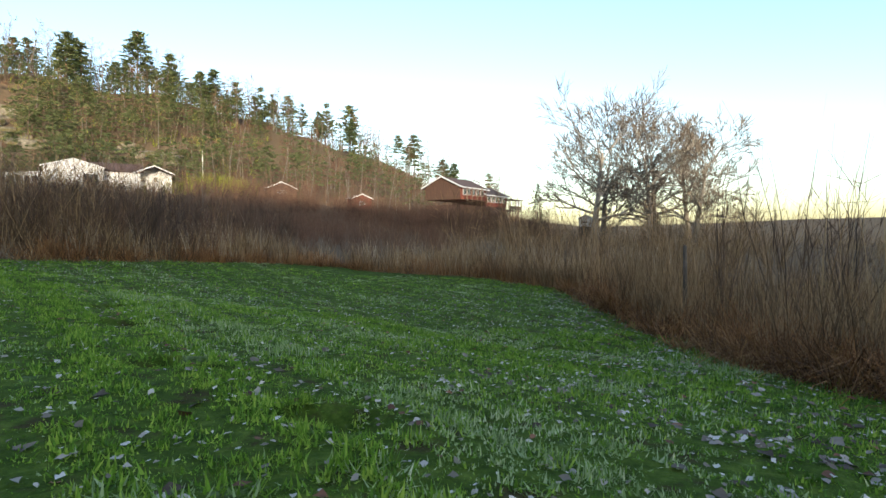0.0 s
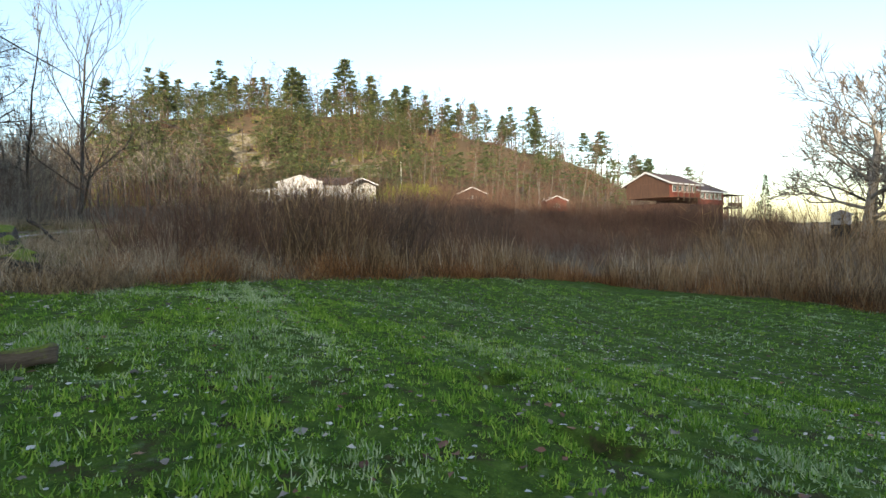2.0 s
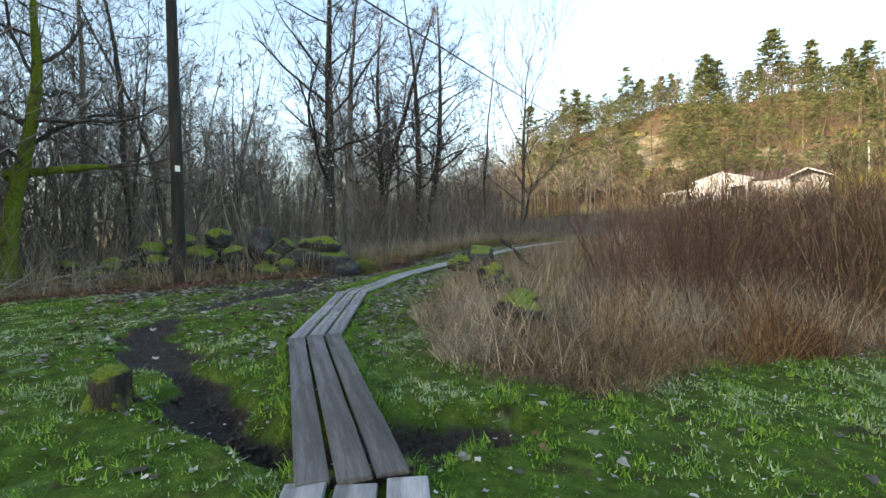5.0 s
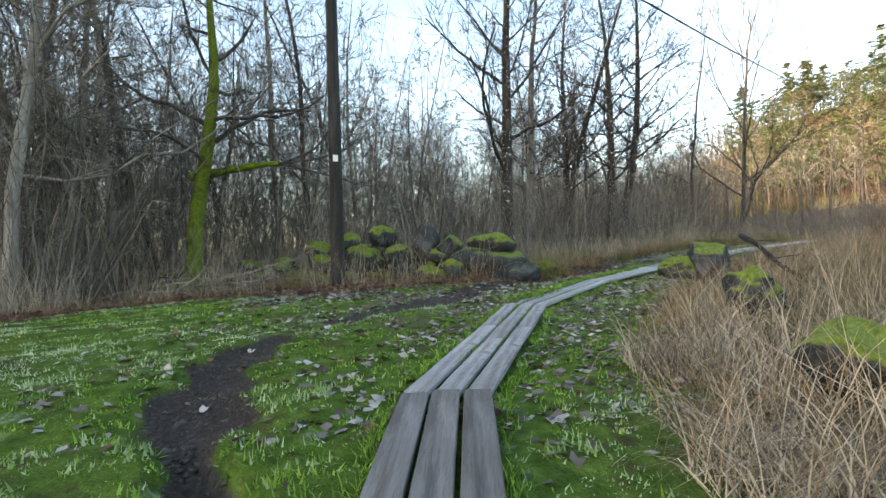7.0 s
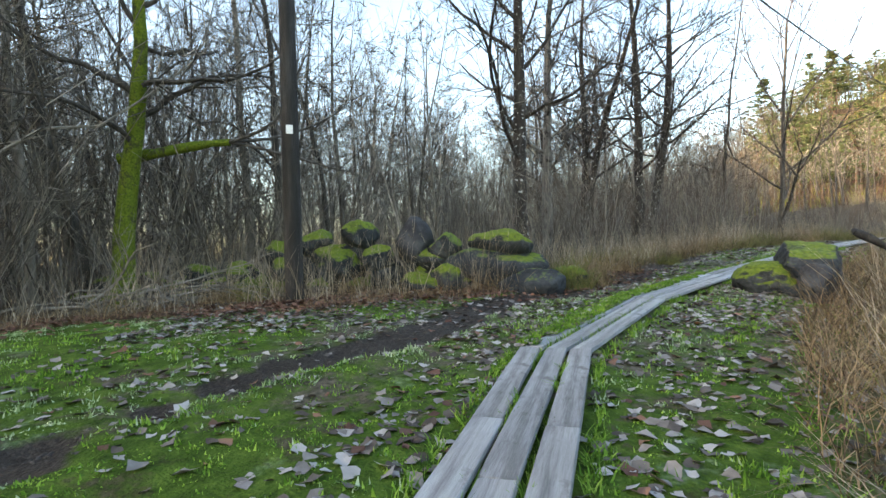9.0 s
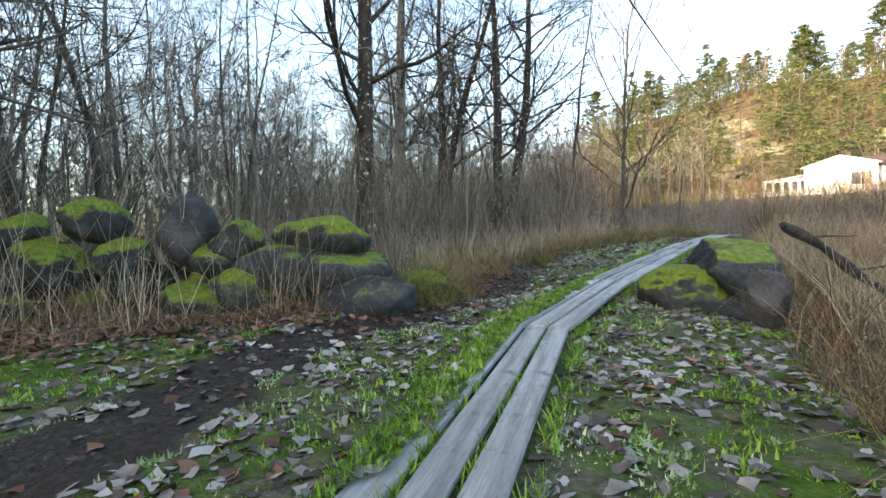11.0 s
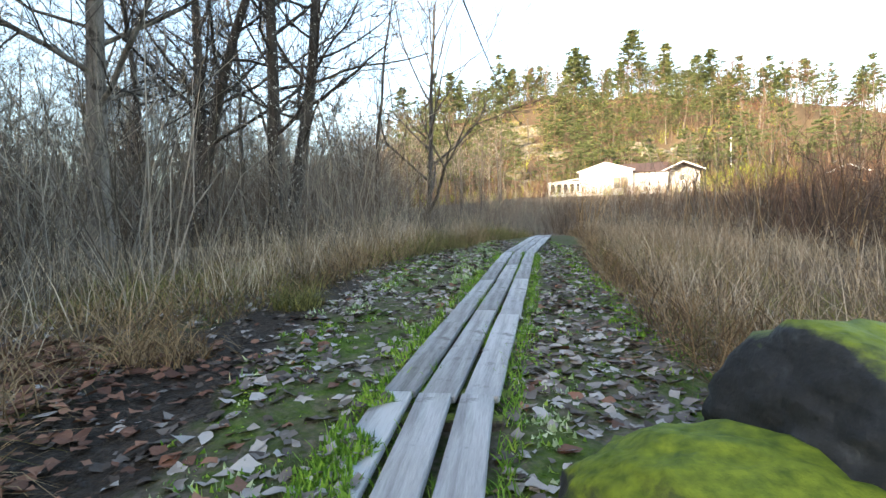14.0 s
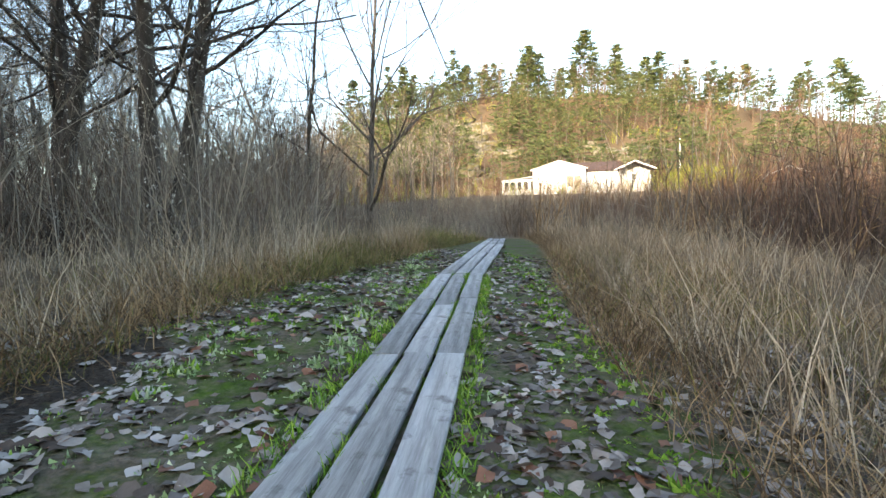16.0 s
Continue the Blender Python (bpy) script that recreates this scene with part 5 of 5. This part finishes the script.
def tufted(n, box, each, loose):
    """Blades gathered in tufts: n tries, each blades a tuft."""
    c = np.repeat(scatter(rl, n // each, box, lawn_keep), each, axis=0)
    c[:, :2] += rl.normal(0, loose, (len(c), 2))
    c[:, 2] = ground_z(c[:, 0], c[:, 1]) - 0.008
    return c[along(BOARDS, c[:, 0], c[:, 1])[0] > 0.37]


p = np.vstack([tufted(620000, (-12, -1, 6, 12), 14, 0.03), tufted(110000, (-16, 10, 5, 26), 10, 0.05), tufted(330000, (-27, 0, -10, 14), 14, 0.03), tufted(200000, (-36, 9, -22, 26), 12, 0.035)])
grown = np.repeat(rl.uniform(0.5, 1.5, len(p) // 8 + 1), 8)[:len(p)]
cold = clumped(p[:, 0], p[:, 1], 2.3, 7.0) * (np.interp(p[:, 0], [-24, -16, -8], [0.98, 0.82, 0.66]) + 0.5 * ((p[:, 0] < -15) & (p[:, 1] < 5.6))) + rl.normal(0, 0.2, len(p)) > 0.54
h = np.interp(p[:, 0], [-20, -15], [0.5, 0.8]) * grown * rl.uniform(0.04, 0.10, len(p)) * (0.35 + 1.3 * clumped(p[:, 0], p[:, 1], 0.45, 1.0)) * (0.7 + 0.6 * clumped(p[:, 0], p[:, 1], 1.6, 5.0))
for sel, m_, nm, lb in ((~cold, M_GRASS, "lawn_grass", "short damp green lawn grass"), (cold, M_FROSTED, "frosted_grass", "pale frosted patches of lawn grass")):
    v, f = spikes(rl, p[sel], h[sel] * 0.8, rl.uniform(0.012, 0.028, sel.sum()) * np.interp(p[sel, 1], [9, 20], [1.0, 2.2]), 1.3)
    stuff(nm, v, f, m_, lb, "grass")


def leaves(rng, p, size):
    """Curled fallen leaves with lobed outlines round a sunken middle."""
    n, m = len(p), 8
    a = rng.uniform(0, 6.28, n)
    tilt = rng.normal(0, 0.2, (n, 2))
    s = rng.uniform(*size, n)
    rows = [p + [0, 0, 0.016]]
    curl = rng.uniform(-0.1, 0.4, n)
    for k in range(m):
        b = 2 * np.pi * k / m
        r = s * (1.0 if k % 2 == 0 else 0.74) * rng.uniform(0.75, 1.12, n)
        u, w = r * np.cos(b) * 1.15, r * np.sin(b) * 0.85
        z = u * tilt[:, 0] + w * tilt[:, 1] + curl * np.abs(w) + rng.normal(0, 0.1, n) * s
        rows.append(p + np.stack([u * np.cos(a) - w * np.sin(a), u * np.sin(a) + w * np.cos(a), z + 0.018], -1))
    v = np.stack(rows, 1).reshape(-1, 3)
    b = np.arange(n)[:, None] * (m + 1)
    return v, np.vstack([b + [[0, 1 + k, 1 + (k + 1) % m]] for k in range(m)])


def clods(rng, p, size):
    """Rough lumps of earth: jagged octahedra."""
    n = len(p)
    s = rng.uniform(*size, n)[:, None]
    axes = np.array([(1, 0, 0), (0, 1, 0), (-1, 0, 0), (0, -1, 0), (0, 0, 0.6), (0, 0, -0.6)], float)
    v = p[:, None] + (axes[None] + rng.normal(0, 0.3, (n, 6, 3)) * [1, 1, 0.5]) * s[:, None]
    b = np.arange(n)[:, None] * 6
    return v.reshape(-1, 3), np.vstack([b + [f] for k in range(4) for f in ([k, (k + 1) % 4, 4], [(k + 1) % 4, k, 5])])


rc = np.random.default_rng(63)
for box, n in (((-21, 4.5, -14, 8), 26000), ((-32, 5.5, -20, 17.5), 60000)):
    p = scatter(rc, n, box, lambda x, y: np.clip(mudness(x, y)[0] - 0.3, 0, 1))
    v, f = clods(rc, p, (0.01, 0.045))
    stuff("mud_clods", v, f, M_MUD, "wet dark clods of trodden mud", "mud")


def litter_keep(x, y):
    d, _ = along(BOARDS, x, y)
    m, _ = mudness(x, y)
    e = along(EDGE, x, y)[0]
    k = np.interp(x, [-30, -23, -19, -14, -8], [1.0, 0.9, 0.4, 0.12, 0.09])
    k = k * np.where((x > -24) & (y < 0.42 * (-x) - 1.2), 0.3, 1.0) + 0.5 * (np.abs(x - 3.0 - 0.15 * (y - 6)) < 1.1) * (y > 2) * (y < 18)
    return (inside(OPEN, x, y) | (e < 1.5)) * (0.2 + 0.8 * clumped(x, y, 1.1, 9.0)) * k * np.where(d < 0.36, 0.03, 1.0) * np.where(m > 0.5, 0.25, 1)


rf = np.random.default_rng(61)
p = np.vstack([scatter(rf, 100000, (-36, 4, -17, 26), litter_keep), scatter(rf, 22000, (-20, 0, 5, 24), litter_keep)])
rust = rf.uniform(0, 1, len(p)) < 0.10
for sel, m_, nm, lb in ((~rust, M_LEAF, "leaf_litter", "grey frosted fallen leaves on the ground"), (rust, M_RUSTLEAF, "brown_leaves", "rust-brown fallen leaves on the ground")):
    v, f = leaves(rf, p[sel], (0.022, 0.072))
    stuff(nm, v, f, m_, lb, "fallen leaves")
spot = scatter(rf, 900, (-14, 1, 5, 20), lambda x, y: inside(OPEN, x, y) * clumped(x, y, 1.2, 6.0))
v, f = leaves(rf, spot + [0, 0, 0.02], (0.022, 0.05))
stuff("lawn_leaves", v, f, M_RUSTLEAF, "single rust-brown leaves on the lawn", "fallen leaves")
bits = scatter(rf, 30000, (-16, -1, 6, 20), lambda x, y: inside(OPEN, x, y) * (0.15 + 0.85 * clumped(x, y, 1.4, 3.0)) * 0.55 * np.interp(x, [-14, -4, 2, 5], [0.5, 0.6, 1.4, 1.4]))
v, f = leaves(rf, bits + [0, 0, 0.012], (0.012, 0.034))
stuff("leaf_bits", v, f, M_FROSTLEAF, "small pale leaf bits scattered in the lawn", "fallen leaves")
band = np.array(OPEN[24:34])
kk = rf.integers(0, len(band) - 1, 9000)
tt = rf.uniform(0, 1, 9000)[:, None]
bp = band[kk] * (1 - tt) + band[kk + 1] * tt
dv = band[kk + 1] - band[kk]
bp = bp + np.stack([dv[:, 1], -dv[:, 0]], -1) / np.linalg.norm(dv, axis=1)[:, None] * rf.normal(0.5, 0.7, 9000)[:, None]
v, f = leaves(rf, np.stack([bp[:, 0], bp[:, 1], ground_z(bp[:, 0], bp[:, 1]) + 0.02], -1), (0.025, 0.065))
stuff("edge_leaves", v, f, M_RUSTLEAF, "brown fallen leaves along the wood's edge", "fallen leaves")

# fence posts in the sedge
for x, y, hh in ((5.6, 23.2, 1.5), (6.3, 13.2, 2.0)):
    post = Tubes()
    post.tube([(0, 0, -0.2), (0.02, 0, hh * 0.5), (0.0, 0.02, hh), (0, 0.02, hh + 0.02)], [0.06, 0.055, 0.05, 0.005], 8)
    plant("fence_post", "weathered grey wooden fence post in sedge", "post", (post,), (M_BARK,), (x, y, gz(x, y)), group="fence posts", parts=("post",))

far_pole = Tubes()
base_z = gz(-118.6, 135.5)
far_pole.tube([(0, 0, -0.5), (0, 0, max(36.0 - base_z, 3.0))], [0.2, 0.13], 10)
plant("utility_pole", "distant wooden utility pole on the hill", "pole", (far_pole,), (M_BARK,), (-118.6, 135.5, base_z), parts=("post",))
mast = Tubes()
mast.tube([(0, 0, -0.5), (0, 0, 10.5)], [0.16, 0.12], 10)
plant("white_mast", "slim pale wooden mast on the hillside", "pole", (mast,), (M_SIGN,), (-63.0, 133.9, gz(-63.0, 133.9)), parts=("post",))
for i, (x, y, hh) in enumerate(((-61.5, 127.5, 4.2), (-58.5, 129.5, 4.8), (-55.8, 130.5, 4.4), (-53.2, 131.5, 3.6), (-64.0, 126.0, 3.2))):
    plant("willow_bush", "yellow-green leafless willow bush by the white house", "bush", (shrub(300 + i, hh, 190, 1.2, 14, 0.045),), (M_BROOM,), (x, y, gz(x, y)), group="yellow bushes", parts=("crown",))

# grass along and between the planks
rt = np.random.default_rng(71)
tp_ = []
for sct, ((ax, ay), (bx, by)) in enumerate(zip(BOARDS[:8], BOARDS[1:9])):
    n_ = math.hypot(bx - ax, by - ay)
    wide, slit = (0.45, 0.17) if sct < 2 else (0.36, 0.125)
    for off, cnt in ((-wide - 0.06, 150), (wide + 0.06, 150), (-slit, 130), (slit, 130)):
        if sct == 2 and abs(off) < 0.3:
            continue
        u = rt.uniform(0, 1, int(cnt * n_))
        x = ax + (bx - ax) * u - (by - ay) / n_ * (off + rt.normal(0, 0.06 if abs(off) > 0.3 else 0.012, len(u)))
        y = ay + (by - ay) * u + (bx - ax) / n_ * (off + rt.normal(0, 0.035 if abs(off) > 0.3 else 0.012, len(u)))
        ok = clumped(x, y, 0.5, 4.0 + off) > (0.35 if abs(off) > 0.3 else 0.45)
        tp_.append(np.stack([x[ok], y[ok], ground_z(x[ok], y[ok])], -1))
p = np.vstack(tp_)
v, f = blades(rt, p, rt.uniform(0.06, 0.13, len(p)), rt.uniform(0.008, 0.016, len(p)), 0.35, 2, 0.7)
stuff("path_grass", v, f, M_GRASS, "green grass tufts along and between the planks", "grass")

over_ = []
for (ax, ay), (bx, by) in zip(BOARDS[4:6], BOARDS[5:7]):
    n_ = math.hypot(bx - ax, by - ay)
    u, off = rt.uniform(0, 1, int(1300 * n_)), rt.uniform(0.17, 0.42, int(1300 * n_))
    x, y = ax + (bx - ax) * u - (by - ay) / n_ * off, ay + (by - ay) * u + (bx - ax) / n_ * off
    ok = clumped(x, y, 0.55, 11.0) * np.interp(off, [0.19, 0.36], [0.8, 1.6]) > 0.34
    over_.append(np.stack([x[ok], y[ok], land(x[ok], y[ok]) + 0.078], -1))
p = np.vstack(over_)
v, f = spikes(rt, p, rt.uniform(0.03, 0.075, len(p)), rt.uniform(0.012, 0.026, len(p)), 1.0)
stuff("plank_moss", v, f, M_GRASS, "moss and grass creeping over the outer plank", "grass")
v, f = leaves(rt, p[::18] + [0, 0, 0.0], (0.02, 0.05))
stuff("plank_leaves", v, f, M_LEAF, "grey fallen leaves lying on the outer plank", "fallen leaves")

# single tussocks
rq = np.random.default_rng(81)
for x, y, hh, rad_, m_ in ((-27.15, 11.4, 0.6, 0.42, M_OLIVE), (-27.5, 11.5, 0.95, 0.5, M_OLIVE), (-27.6, 12.0, 0.75, 0.42, M_STRAW), (-27.95, 11.6, 0.8, 0.4, M_OLIVE), (-28.1, 4.9, 0.75, 0.4, M_OLIVE), (-30.3, 15.3, 0.45, 0.3, M_OLIVE), (-29.3, 13.6, 0.5, 0.35, M_STRAW), (-18.3, 9.7, 0.8, 0.45, M_REED), (-16.2, 9.0, 0.7, 0.4, M_REED), (-28.2, 4.2, 0.7, 0.45, M_STRAW), (-28.6, 6.9, 0.7, 0.4, M_STRAW), (4.9, 7.6, 0.9, 0.5, M_RUST), (5.2, 5.9, 0.95, 0.5, M_RUST), (5.3, 9.2, 0.9, 0.5, M_RUST), (5.0, 6.6, 1.0, 0.5, M_RUST)):
    n_ = 420
    a_, r_ = rq.uniform(0, 6.28, n_), rad_ * np.sqrt(rq.uniform(0, 1, n_))
    xx, yy = x + r_ * np.cos(a_), y + r_ * np.sin(a_)
    v, f = blades(rq, np.stack([xx, yy, ground_z(xx, yy)], -1), rq.uniform(0.5, 1.1, n_) * hh, rq.uniform(0.006, 0.013, n_), 0.35, 3, 1.5)
    stuff("grass_tussock", v, f, m_, "drooping tussock of dry brown grass", "grass tussock")

# fallen branches under the wood's edge
for i, (x, y, n_, a_) in enumerate(((-28.6, 1.6, 3.4, 70), (-28.9, 2.6, 3.0, 50), (-28.3, 0.6, 2.8, 95), (-27.9, 3.3, 2.6, 80), (-29.4, 0.2, 3.2, 60), (-28.0, 2.2, 2.4, 110), (-28.4, 1.0, 3.6, 85), (-28.8, 1.9, 3.0, 100), (-28.2, 2.8, 2.8, 62), (-29.0, 0.8, 3.4, 78), (-28.5, -0.6, 3.0, 88), (-28.1, 1.5, 2.6, 72))):
    rb = np.random.default_rng(400 + i)
    fb, tw = Tubes(), Tubes()
    bp_, br_ = grow(rb, (0, 0, 0.12 + 0.05 * (i % 5)), (1, 0.1, 0.22 + 0.06 * (i % 3)), n_, 0.032, 0.12, -0.05, 8)
    fb.tube(bp_, br_, 5)
    for _ in range(11):
        q_ = rb.integers(2, 8)
        sp_, sr_ = grow(rb, bp_[q_], unit(bp_[q_] - bp_[q_ - 1]) + rb.normal(0, 0.5, 3), n_ * rb.uniform(0.15, 0.35), 0.012, 0.15, -0.02, 4)
        tw.tube(sp_, sr_, 3)
    plant("fallen_branch", "grey fallen branch with twigs under the wood's edge", "branch", (fb, tw), (M_PALEBARK, M_PALEBARK), (x, y, gz(x, y)), a_, "fallen branches", ("limb", "twigs"))

# scrub in front of the old wall
rv = np.random.default_rng(91)
sc = [shrub(410 + i, 1.5, 9, 0.5, 4, 0.016) for i in range(3)]
pl = []
for i in range(45):
    u = rv.uniform(-0.05, 1)
    x, y = -27.3 - 5.0 * u + rv.normal(0, 0.45), 9.6 - 10.5 * u + rv.normal(0, 0.45)
    pl.append((rv.integers(0, 3), x, y, gz(x, y), rv.uniform(0, 6.28), rv.uniform(0.5, 1.2)))
v, f = merged(sc, pl)
stuff("wall_scrub", v, f, M_REED, "thin dead scrub before the old stone wall", "undergrowth")

# bushes and shoots in the marsh beside the lawn
for i, (x, y, hh) in enumerate(((16.5, 30.0, 5.6), (18.8, 32.0, 5.0), (14.6, 31.5, 4.6), (21.5, 33.0, 4.8))):
    plant("willow_bush", "tan leafless willow bush standing in the marsh", "bush", (shrub(430 + i, hh, 60, 0.7, 8, 0.012),), (M_STRAW,), (x, y, gz(x, y)), group="marsh willows", parts=("crown",))
for i, (x, y, hh) in enumerate(((8.6, 12.6, 4.3), (9.8, 13.0, 4.0), (9.2, 11.4, 3.8), (11.3, 14.0, 4.1), (8.0, 14.5, 4.0))):
    plant("alder_shoots", "slender dark leafless shoots rising from reeds", "bush", (shrub(440 + i, hh, 11, 0.22, 6, 0.014),), (M_TWIG,), (x, y, gz(x, y)), group="alder shoots", parts=("stem",))
